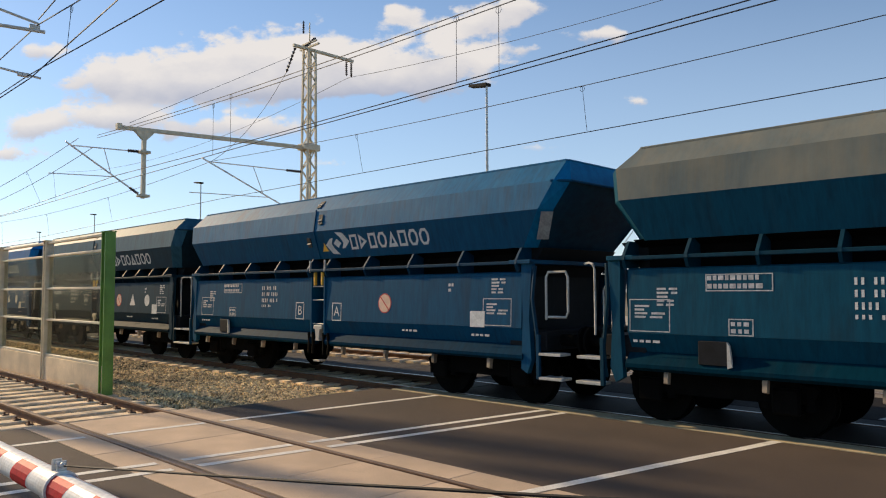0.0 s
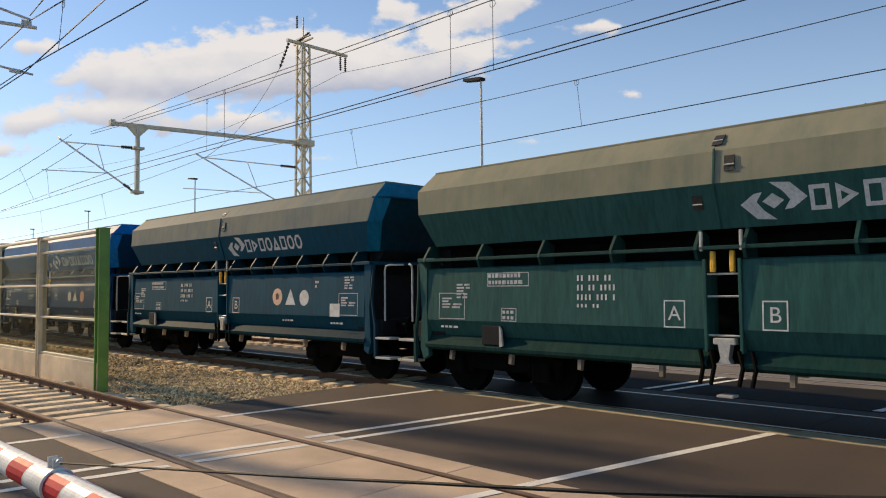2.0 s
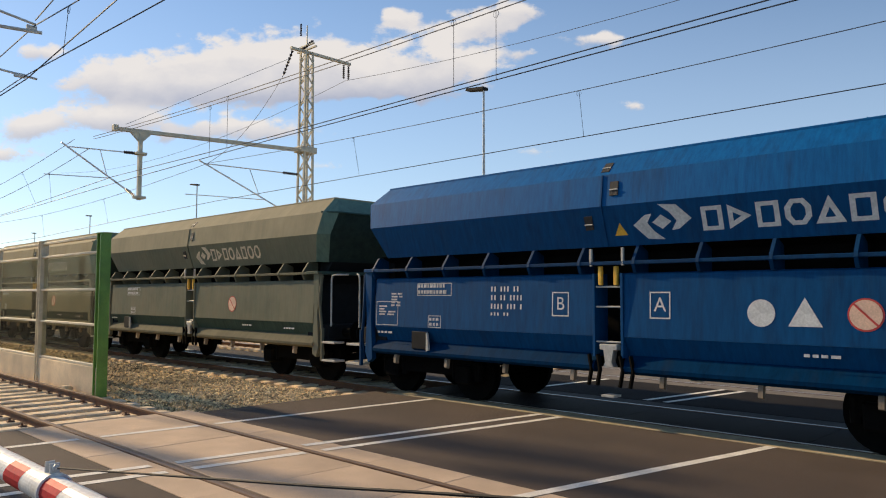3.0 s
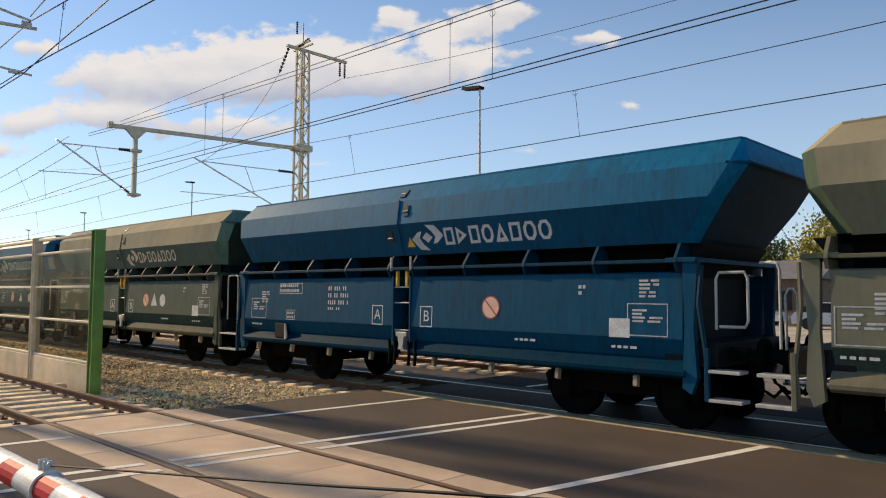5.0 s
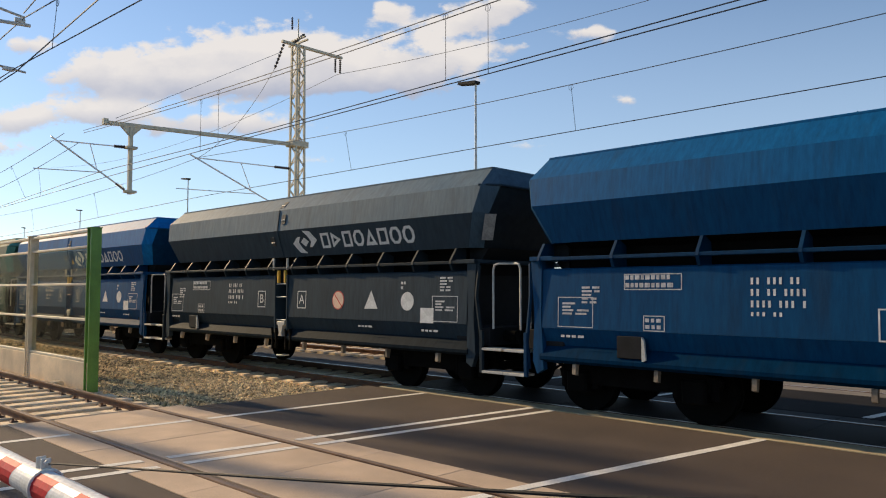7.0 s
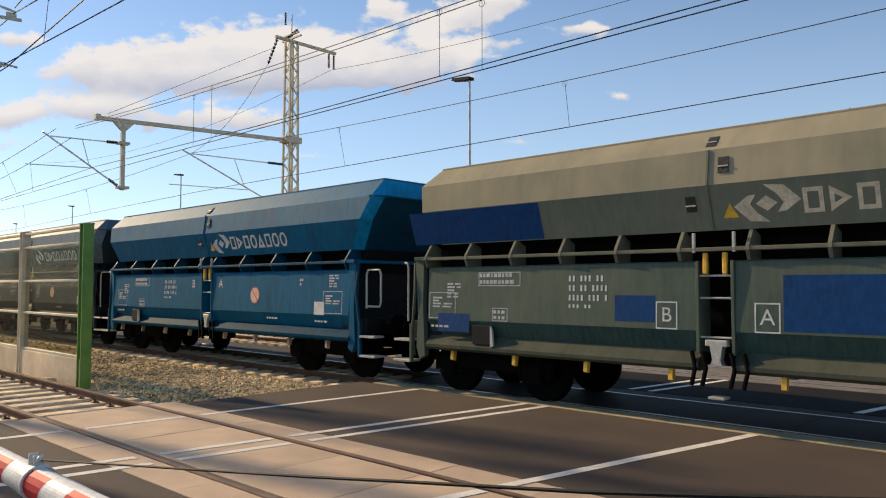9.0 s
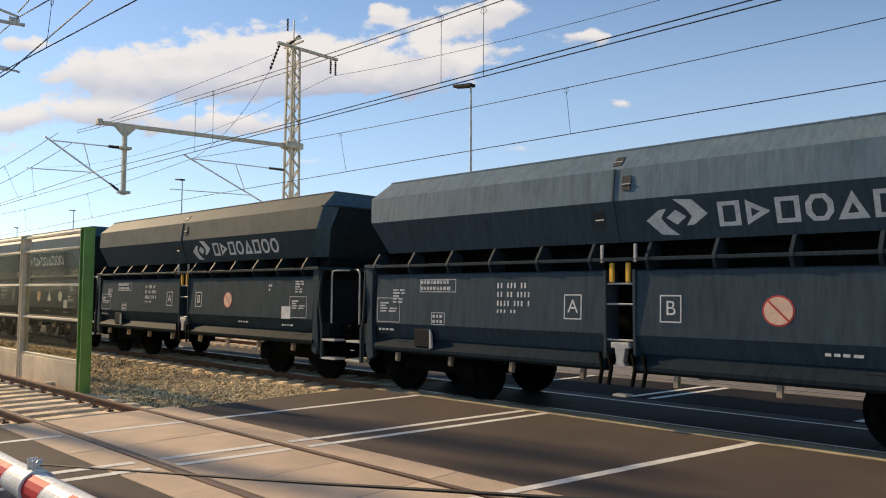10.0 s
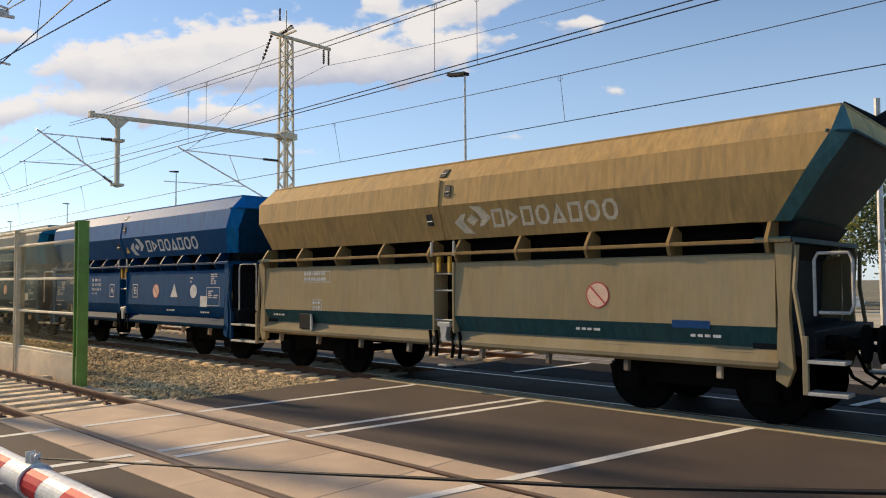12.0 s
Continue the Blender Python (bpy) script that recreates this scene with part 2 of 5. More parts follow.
COAL = material("coal", (0.02, 0.02, 0.021), 0.7, vary=0.4, scale=10, grain=30, bump=0.8)
PAINT = wagon_paint("wagon_paint", 0.58, 0.12)
PAINT_DULL = wagon_paint("matte_wagon_paint", 0.6, 0.02)
PANE = glass_material("acrylic_pane", (0.86, 0.85, 0.76), 0.05, 0.985)
CAR_GLASS = material("car_window", (0.02, 0.025, 0.03), 0.1, vary=0.1, scale=3, grain=10, bump=0.0)
CAR_PAINT = material("silver_car_paint", (0.62, 0.63, 0.64), 0.3, metal=0.3, vary=0.05, scale=3, grain=30, bump=0.0)
TYRE = material("tyre_rubber", (0.02, 0.02, 0.02), 0.8, vary=0.2, scale=8, grain=40, bump=0.1)
BARK = material("bark", (0.11, 0.08, 0.055), 0.9, vary=0.3, scale=6, grain=30, bump=0.6)
LEAF = material("foliage", (0.075, 0.105, 0.025), 0.7, vary=0.4, scale=0.8, grain=6, bump=0.0, by_object=0.2)
LEAF_WARM = material("autumn_foliage", (0.32, 0.28, 0.05), 0.7, vary=0.35, scale=0.8, grain=6, bump=0.0, by_object=0.15)
BRICK_WALL = material("brown_brick_wall", (0.20, 0.12, 0.08), 0.85, vary=0.25, scale=2, grain=30, bump=0.3)
ROOF = material("grey_roof", (0.16, 0.15, 0.15), 0.8, vary=0.2, scale=2, grain=30, bump=0.3)


# ---------------------------------------------------------------- mesh helpers
def part(name, bm, mt, parent=None, label=""):
    me = bpy.data.meshes.new(name)
    bm.to_mesh(me)
    bm.free()
    me.materials.append(mt)
    ob = new(name, me)
    if parent is not None:
        ob.parent = parent
    return tagged(ob, label)


def same_mesh(name, me, parent, m):
    ob = new(name, me)
    ob.parent = parent
    ob.matrix_basis = m
    return ob


def thing(name, label, category, group="", kind="", at=(0, 0, 0)):
    e = new(name)
    e.location = at
    e.empty_display_size = 0.3
    return tagged(e, label, category, group, kind)


def box(bm, x0, x1, y0, y1, z0, z1, bevel=0.0):
    vs = [bm.verts.new((x, y, z)) for z in (z0, z1) for y in (y0, y1) for x in (x0, x1)]
    fs = [bm.faces.new([vs[i] for i in q]) for q in ((0, 2, 3, 1), (4, 5, 7, 6), (0, 1, 5, 4), (2, 6, 7, 3), (0, 4, 6, 2), (1, 3, 7, 5))]
    if bevel:
        es = list({e for f_ in fs for e in f_.edges})
        bmesh.ops.bevel(bm, geom=es, offset=bevel, segments=1, affect="EDGES")
    return bm


def tube(bm, pts, r, seg=8, cap=True, r_end=None):
    """A round bar through the given points."""
    pts = [Vector(p) for p in pts]
    rings = []
    n = len(pts)
    side = None
    for i, p in enumerate(pts):
        d = (pts[min(i + 1, n - 1)] - pts[max(i - 1, 0)]).normalized()
        if side is None:
            side = d.orthogonal().normalized()
        side = (side - d * side.dot(d)).normalized()
        up = d.cross(side)
        rr = r if r_end is None else r + (r_end - r) * i / (n - 1)
        rings.append([bm.verts.new(p + (side * math.cos(a) + up * math.sin(a)) * rr) for a in (2 * math.pi * k / seg for k in range(seg))])
    for a, b in zip(rings, rings[1:]):
        for k in range(seg):
            bm.faces.new((a[k], a[(k + 1) % seg], b[(k + 1) % seg], b[k]))
    if cap:
        bm.faces.new(rings[0][::-1])
        bm.faces.new(rings[-1])
    return bm


def prism(bm, outline, axis, a, b):
    """Extrudes an outline of 2D points along an axis from a to b."""
    def at(p, q):
        return {"x": (q, p[0], p[1]), "y": (p[0], q, p[1]), "z": (p[0], p[1], q)}[axis]
    lo = [bm.verts.new(at(p, a)) for p in outline]
    hi = [bm.verts.new(at(p, b)) for p in outline]
    n = len(outline)
    for i in range(n):
        bm.faces.new((lo[i], lo[(i + 1) % n], hi[(i + 1) % n], hi[i]))
    bm.faces.new(lo[::-1])
    bm.faces.new(hi)
    bmesh.ops.recalc_face_normals(bm, faces=bm.faces[:])
    return bm


def B():
    return bmesh.new()


def from_arrays(name, verts, faces, mt, parent=None):
    me = bpy.data.meshes.new(name)
    me.from_pydata(verts, [], faces)
    me.materials.append(mt)
    ob = new(name, me)
    if parent is not None:
        ob.parent = parent
    return ob


# Plan of the ground: the tracks' axes
NEAR, FAR, THIRD = 4.40, 10.42, 15.45
ROAD_L, ROAD_R = -11.05, 9.0


# ---------------------------------------------------------------- ground, road and crossing
def slab(name, x0, x1, y0, y1, z0, z1, mt, label, parent=None, bevel=0.008):
    ob = part(name, box(B(), x0, x1, y0, y1, z0, z1, bevel), mt, parent)
    if parent is None:
        tagged(ob, label, name.split("_")[0], kind="structure")
    return ob


def build_ground():
    bm = B()
    bmesh.ops.create_grid(bm, x_segments=60, y_segments=60, size=1500)
    for v in bm.verts:
        v.co.z = -0.34 + (0.12 * noise.noise(v.co * 0.02) if v.co.length > 120 else 0)
    tagged(part("ground", bm, GROUND), "dry grassy ground reaching to the horizon", "ground", kind="structure")
    road = tagged(part("road", box(B(), ROAD_L, ROAD_R, -9, 3.17, -0.3, 0.0, 0.01), ASPHALT), "brown-grey asphalt road over the level crossing", "road", kind="structure")
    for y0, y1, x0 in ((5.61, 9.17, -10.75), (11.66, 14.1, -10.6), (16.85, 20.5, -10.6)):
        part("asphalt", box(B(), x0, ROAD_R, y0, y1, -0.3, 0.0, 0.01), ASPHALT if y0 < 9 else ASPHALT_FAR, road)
    slab("pavement_far", -40, 40, 20.52, 48, -0.3, 0.02, PAVING, "grey sunlit paving behind the tracks")


def road_lines(road):
    """Worn white lines across the crossing, broken at the rails."""
    def line(points, w, runs):
        (xa, ya), (xb, yb) = points
        for y0, y1 in runs:
            def at(y):
                return xa + (xb - xa) * (y - ya) / (yb - ya)
            n = max(2, int((y1 - y0) / 0.25))
            bm = B()
            lo, hi = [], []
            for i in range(n + 1):
                y = y0 + (y1 - y0) * i / n
                j = 0.012 * noise.noise(Vector((y * 3, xa * 7, 0)))
                lo.append(bm.verts.new((at(y) - w / 2 + j, y, 0.004)))
                hi.append(bm.verts.new((at(y) + w / 2 + j * 0.6, y, 0.004)))
            for i in range(n):
                bm.faces.new((lo[i], hi[i], hi[i + 1], lo[i + 1]))
            part("road_line", bm, ROAD_WHITE, road)
    runs = [(-2.0, 3.50), (3.76, 5.04), (5.26, 9.18), (11.7, 14.1), (16.9, 20.4)]
    line(((-9.84, 2.84), (-9.19, 9.52)), 0.12, runs)
    line(((-7.68, 3.87), (-6.83, 9.62)), 0.12, runs)
    line(((-7.30, 3.87), (-6.47, 9.50)), 0.12, runs)
    line(((-4.20, 5.38), (-3.36, 9.62)), 0.13, runs[1:])


RAIL = [(-0.07, -0.172), (0.07, -0.172), (0.07, -0.16), (0.012, -0.14), (0.010, -0.045), (0.035, -0.035), (0.036, -0.004),
        (0.028, 0.0), (-0.028, 0.0), (-0.036, -0.004), (-0.035, -0.035), (-0.010, -0.045), (-0.012, -0.14), (-0.07, -0.16)]


def sleeper_mesh():
    bm = B()
    prism(bm, [(-0.17, -0.34), (0.17, -0.34), (0.155, -0.14), (0.13, -0.122), (-0.13, -0.122), (-0.155, -0.14)], "y", -1.30, 1.30)
    me = bpy.data.meshes.new("sleeper")
    bm.to_mesh(me)
    bm.free()
    me.materials.append(SLEEPER)
    return me


def clip_mesh():
    bm = B()
    for s in (-1, 1):
        box(bm, -0.05, 0.05, s * 0.13 - 0.05, s * 0.13 + 0.05, -0.16, -0.10, 0.01)
        tube(bm, [(0, s * 0.14, -0.12), (0, s * 0.14, -0.065)], 0.018, 6)
    me = bpy.data.meshes.new("rail_clip")
    bm.to_mesh(me)
    bm.free()
    me.materials.append(RUST)
    return me


def build_track(name, axis, label, x_end, count, beds):
    t = thing(name, label, "railway track", kind="structure")
    for s in (-0.75, 0.75):
        bm = B()
        prism(bm, [(axis + s + y, z) for y, z in RAIL], "x", -260, 60)
        rail = part("rail", bm, RUST, t)
        part("rail_head", box(B(), -260, 60, axis + s - 0.027, axis + s + 0.027, -0.006, 0.002), RAIL_TOP if axis > 5 else RAIL_DULL, rail, "worn rail head")
    sl, cl = sleeper_mesh(), clip_mesh()
    for i in range(count):
        x = x_end - 0.6 * i
        m = pose(x, axis + random.uniform(-0.02, 0.02), random.uniform(-0.006, 0.006), 0, 0, random.uniform(-0.6, 0.6))
        same_mesh("sleeper", sl, t, m)
        if i < 26 and beds:
            for s in (-0.75, 0.75):
                same_mesh("rail_clip", cl, t, pose(x, axis + s, 0))
    return t


def build_ballast():
    """One uneven bed of ballast left of the road, and the loose stones on it."""
    nx, ny = 150, 60
    xs = [-10.72 - 70 * (i / nx) ** 1.7 for i in range(nx + 1)]
    ys = [1.2 + 13.4 * j / ny for j in range(ny + 1)]

    def level(x, y):
        z = -0.19
        if 5.95 < y < 8.95:
            z = -0.19 + 0.12 * min(1, (y - 5.95) / 0.8, (8.95 - y) / 0.6)
        if 2.95 < y < 5.6:
            z = -0.185
        if y < 2.7:
            z = -0.19 - 0.1 * (2.7 - y)
        return z + 0.03 * noise.noise(Vector((x * 0.9, y * 0.9, 0))) + 0.02 * noise.noise(Vector((x * 4, y * 4, 3)))
    verts = [(x, y, level(x, y)) for x in xs for y in ys]
    faces = [(i * (ny + 1) + j, i * (ny + 1) + j + 1, (i + 1) * (ny + 1) + j + 1, (i + 1) * (ny + 1) + j) for i in range(nx) for j in range(ny)]
    near = [f for f in faces if ys[f[0] % (ny + 1)] < 9.45]
    tagged(from_arrays("ballast_bed", verts, near, SOIL), "brown ballast bed of the railway, with dry weeds", "ballast", kind="structure")
    tagged(from_arrays("ballast_bed_far", verts, [f for f in faces if ys[f[0] % (ny + 1)] >= 9.45], STONE_SHADED), "grey ballast bed, the shade under and behind the train put into its colour", "ballast", kind="structure")
    rng = np.random.default_rng(4)
    shape = np.array([(1, 0, 0), (-1, 0, 0), (0, 1, 0), (0, -1, 0), (0, 0, 1), (0, 0, -1)], float)
    tri = np.array([(0, 2, 4), (2, 1, 4), (1, 3, 4), (3, 0, 4), (2, 0, 5), (1, 2, 5), (3, 1, 5), (0, 3, 5)])
    vs, fs = [], []
    k = 0
    for x0, x1, y0, y1, n, r0, r1 in ((-17, -10.75, 5.75, 9.15, 14000, 0.016, 0.044), (-26, -17, 5.75, 9.15, 8000, 0.022, 0.048), (-45, -26, 5.8, 9.2, 3000, 0.03, 0.06),
                                      (-20, -11.1, 2.9, 5.45, 2600, 0.014, 0.03), (-34, -20, 3.0, 5.45, 1200, 0.02, 0.035), (-30, -10.6, 9.0, 9.4, 600, 0.02, 0.045)):
        x = x1 - (x1 - x0) * rng.random(n)
        y = y0 + (y1 - y0) * rng.random(n)
        r = r0 + (r1 - r0) * rng.random(n)
        for i in range(n):
            p = shape * r[i] * (0.6 + 0.6 * rng.random((6, 1)))
            a = rng.random(3) * 6.28
            p = p @ np.array(Euler(a).to_matrix())
            p += (x[i], y[i], level(x[i], y[i]) + r[i] * 0.3)
            vs.append(p)
            fs.append(tri + k)
            k += 6
    ob = from_arrays("ballast_stones", np.concatenate(vs).tolist(), np.concatenate(fs).tolist(), STONE)
    tagged(ob, "loose angular brown and grey ballast stones", "ballast", kind="stuff")
    # dry weeds along the edge of the gravel
    bm = B()
    for _ in range(420):
        x, y = rng.uniform(-13.2, -10.75), 5.75 + abs(rng.normal(0, 0.5))
        if rng.random() < 0.5:
            x, y = rng.uniform(-20, -11), rng.uniform(5.7, 8.6)
        h, a = rng.uniform(0.04, 0.13), rng.uniform(0, 6.28)
        z = level(x, y)
        d, w = Vector((math.cos(a), math.sin(a), 0)), 0.006
        s = Vector((-d.y, d.x, 0)) * w
        p = Vector((x, y, z))
        q = p + d * h * 0.4 + Vector((0, 0, h))
        bm.faces.new([bm.verts.new(c) for c in (p - s, p + s, q)])
    tagged(part("dry_weeds", bm, material("dry_weed", (0.24, 0.20, 0.07), 0.9)), "sparse dry yellow weeds in the gravel", "weeds", kind="stuff")


# ---------------------------------------------------------------- noise barrier
def build_fence():
    y = 5.52
    f_ = thing("noise_barrier", "transparent noise barrier on a concrete plinth with green end post", "noise barrier")
    xs = [-14.45 - 3.42 * i for i in range(9)]
    for i, x in enumerate(xs):
        bm = B()
        w = 0.085
        outline = [(-w, -w), (w, -w), (w, -w + 0.025), (0.012, -w + 0.025), (0.012, w - 0.025), (w, w - 0.025), (w, w), (-w, w), (-w, w - 0.025), (-0.012, w - 0.025), (-0.012, -w + 0.025), (-w, -w + 0.025)]
        if i == 0:
            outline = [(a * 1.15, b * 1.15) for a, b in outline]
        prism(bm, [(x + a, y + b) for b, a in outline], "z", -0.3, 2.97)
        p = part("post", bm, GREEN_POST if i == 0 else STEEL_WARM, f_, "green coated end post" if i == 0 else "")
        part("post_cap", box(B(), x - 0.11, x + 0.11, y - 0.11, y + 0.11, 2.97, 2.99, 0.004), GREEN_POST if i == 0 else STEEL_WARM, p)
    for xa, xb in zip(xs, xs[1:]):
        part("plinth", box(B(), xb + 0.03, xa - 0.03, y - 0.06, y + 0.06, -0.3, 0.43, 0.01), CONCRETE_PALE, f_, "pale concrete plinth panel")
        for z, h in ((0.46, 0.05), (1.23, 0.045), (1.91, 0.045), (2.63, 0.045), (2.93, 0.05)):
            part("rail", box(B(), xb + 0.04, xa - 0.04, y - 0.045, y + 0.045, z - h / 2, z + h / 2, 0.006), STEEL_WARM, f_)
        for z0, z1 in ((0.485, 1.205), (1.255, 1.885), (1.935, 2.605)):
            ob = part("pane", box(B(), xb + 0.03, xa - 0.03, y - 0.008, y + 0.008, z0, z1), PANE, f_)
            ob.visible_shadow = False
    # small pale marker box in front of the plinth
    m = tagged(part("marker_box", prism(B(), [(-0.09, 0), (0.09, 0), (0.09, 0.10), (0.05, 0.14), (-0.09, 0.14)], "x", -0.1, 0.1), CONCRETE_PALE), "small pale concrete marker box beside the plinth", "marker")
    m.location = (-15.52, 5.30, -0.12)


# ---------------------------------------------------------------- barrier boom
def build_boom():
    b_ = thing("barrier_boom", "lowered red and white barrier boom with a steel clamp", "barrier", at=(0, 1.0, 0))
    y, z, r = 0.0, 1.065, 0.057
    part("boom_tube", tube(B(), [(1.4, y, z), (-9.0, y, z)], r, 32), WHITE, b_)
    w = BAND
    x, k = BAND0 + 22 * w, 0
    while x > -9:
        if k % 2:
            # reflective sheet round the sides and the underside, its ends cut at a slant
            # no red on top: the bare white strip stands for the sun's reflection
            bm = B()
            rows = []
            for n in range(15):
                a = radians(112 + n * (316 / 14))
                slant = 0.035 * math.sin(a)
                rows.append([bm.verts.new((u + slant, y + (r + 0.0015) * math.cos(a), z + (r + 0.0015) * math.sin(a))) for u in (x, x - w)])
            for p, q in zip(rows, rows[1:]):
                bm.faces.new((p[0], p[1], q[1], q[0]))
            part("band", bm, RED, b_)
        x -= w
        k += 1
    cx = -3.05
    bm = B()
    tube(bm, [(cx - 0.04, y, z), (cx + 0.03, y, z)], r + 0.006, 32)
    clamp = part("clamp", bm, STEEL, b_, "galvanised clamp ring")
    part("clamp_edge", tube(B(), [(cx + 0.03, y, z), (cx + 0.042, y, z)], r + 0.010, 32), WHITE, clamp, "pale plastic edge of the clamp")
    bm = B()
    box(bm, cx - 0.03, cx - 0.022, y - 0.018, y + 0.018, z + r, z + r + 0.045, 0.002)
    box(bm, cx + 0.022, cx + 0.03, y - 0.018, y + 0.018, z + r, z + r + 0.045, 0.002)
    tube(bm, [(cx - 0.05, y, z + r + 0.03), (cx + 0.06, y, z + r + 0.03)], 0.007, 8)
    tube(bm, [(cx + 0.036, y, z + r + 0.03), (cx + 0.046, y, z + r + 0.03)], 0.014, 6)
    part("lug", bm, STEEL, clamp)
    pts = [(cx + 0.06, y, z + r + 0.03), (-2.966, y, 1.157), (-2.220, y, 1.260), (-1.756, y, 1.323), (-1.348, y, 1.379), (-1.057, y, 1.421), (-0.830, y, 1.453), (-0.637, y, 1.480), (1.5, y, 1.83)]
    part("stay_cable", tube(B(), pts, 0.0038, 6), DARK_STEEL, b_, "thin dark stay cable")
    part("drive_post", box(B(), 1.3, 1.75, y - 0.25, y + 0.25, -0.01, 1.9, 0.03), STEEL, b_)


# ---------------------------------------------------------------- overhead line
MX, MY = -28.6, 20.0


def lattice(bm, x, y, z0, z1, w0, w1, steps):
    def corner(i, z):
        w = (w0 + (w1 - w0) * (z - z0) / (z1 - z0)) / 2
        return Vector((x + (w if i in (1, 2) else -w), y + (w if i in (2, 3) else -w), z))
    for i in range(4):
        tube(bm, [corner(i, z0), corner(i, z1)], 0.062, 4)
    zs = [z0 + (z1 - z0) * k / steps for k in range(steps + 1)]
    for k in range(steps):
        for i in range(4):
            a, b = (i, (i + 1) % 4) if (k + i) % 2 else ((i + 1) % 4, i)
            tube(bm, [corner(a, zs[k]), corner(b, zs[k + 1])], 0.032, 4)
    return bm


def insulator(bm, a, b, r=0.075):
    a, b = Vector(a), Vector(b)
    n = 7
    for i in range(n):
        p, q = a.lerp(b, (i + 0.15) / n), a.lerp(b, (i + 0.7) / n)
        tube(bm, [p, q], r, 8, r_end=r * 0.5)
    tube(bm, [a, b], r * 0.35, 6)
    return bm


def cantilever(parent, x, y_root, y_tip, z_low, z_top, side):
    """Hinged bracket over one track: stay tube, strut tube, registration arm and insulators. side: towards the wire."""
    lo, up = Vector((x, y_root, z_low)), Vector((x, y_root, z_top))
    tip = Vector((x, y_tip, z_top - 0.1))
    arm = part("bracket", tube(B(), [lo.lerp(tip, 0.16), tip + Vector((0, 0.25 * side, 0.12))], 0.035, 8), TUBE_METAL, parent, "galvanised tubular bracket")
    part("stay_tube", tube(B(), [up.lerp(tip, 0.2), tip], 0.025, 8), TUBE_METAL, arm)
    for a, b in ((lo.lerp(tip, 0.02), lo.lerp(tip, 0.16)), (up.lerp(tip, 0.03), up.lerp(tip, 0.2))):
        part("insulator", insulator(B(), a, b), INSULATOR, arm, "dark ribbed insulator")
    reg0 = lo.lerp(tip, 0.38)
    reg1 = Vector((x, y_tip + 0.8 * side, reg0.z - 0.12))
    part("steady_arm", tube(B(), [reg0, reg1], 0.02, 6), TUBE_METAL, arm)
    part("hanger", tube(B(), [reg0.lerp(tip, 0.1), up.lerp(tip, 0.55)], 0.018, 6), TUBE_METAL, arm)


def build_mast():
    m = thing("catenary_mast", "tall lattice catenary mast with a cross-arm over the tracks", "catenary mast")
    part("lattice", lattice(B(), MX, MY, -0.3, 13.3, 0.58, 0.40, 26), STEEL_WARM, m)
    part("footing", box(B(), MX - 0.6, MX + 0.6, MY - 0.6, MY + 0.6, -0.6, 0.1, 0.03), CONCRETE, m)
    bm = B()
    prism(bm, [(MY + 0.35, 8.52), (MY + 0.35, 8.68), (11.3, 8.27), (11.3, 8.13)], "x", MX - 0.08, MX + 0.08)
    part("cross_arm", bm, STEEL_WARM, m, "long steel cross-arm")
    part("arm_end", box(B(), MX - 0.11, MX + 0.11, 11.12, 11.3, 8.10, 8.34, 0.01), STEEL_WARM, m)
    bm = B()
    box(bm, MX - 0.30, MX + 0.30, MY - 0.45, MY + 0.45, 8.46, 8.74, 0.02)
    part("arm_bracket", bm, STEEL_WARM, m)
    bm = B()
    box(bm, MX - 0.075, MX + 0.075, 12.12, 12.27, 5.52, 8.2, 0.01)
    prism(bm, [(11.75, 8.19), (12.65, 8.22), (12.3, 7.85), (12.1, 7.85)], "x", MX - 0.06, MX + 0.06)
    dp = part("drop_post", bm, STEEL_WARM, m)
    bm = B()
    for z in (5.62, 7.35):
        box(bm, MX - 0.16, MX + 0.16, 12.0, 12.42, z - 0.05, z + 0.05, 0.01)
    part("hinge", bm, STEEL_WARM, dp)
    cantilever(m, MX, 12.05, 9.55, 5.65, 7.35, -1)
    cantilever(m, MX, MY - 0.3, 14.9, 5.3, 7.42, -1)
    bm = B()
    prism(bm, [(MX - 0.07, 13.25), (MX + 0.07, 13.25), (MX + 0.07, 13.37), (MX - 0.07, 13.37)], "y", MY - 0.9, MY + 2.6)
    part("top_arm", bm, STEEL_WARM, m)
    for a, b, r in (((MX, MY + 2.2, 13.2), (MX, MY + 2.2, 12.5), 0.07), ((MX, MY + 2.5, 13.2), (MX, MY + 2.5, 12.5), 0.07), ((MX, MY - 0.8, 13.2), (MX - 0.2, MY - 1.15, 12.0), 0.08),
                    ((MX, MY - 0.35, 14.0), (MX, MY - 0.35, 14.6), 0.06), ((MX - 0.4, MY, 13.5), (MX + 0.5, MY, 13.75), 0.08)):
        part("insulator", insulator(B(), a, b, r), INSULATOR, m, "dark ribbed insulator")
    bm = B()
    tube(bm, [(MX, MY, 13.3), (MX, MY, 14.6)], 0.03, 6)
    for z, w in ((13.4, 0.75), (13.6, 0.55)):
        box(bm, MX - w, MX + w, MY - 0.05, MY + 0.05, z, z + 0.07)
    part("switch_frame", bm, STEEL_WARM, m)


def sag(bm, a, b, drop, r=0.012, n=14, seg=4):
    a, b = Vector(a), Vector(b)
    pts = [a.lerp(b, i / n) - Vector((0, 0, 4 * drop * (i / n) * (1 - i / n))) for i in range(n + 1)]
    tube(bm, pts, r, seg)
    return pts


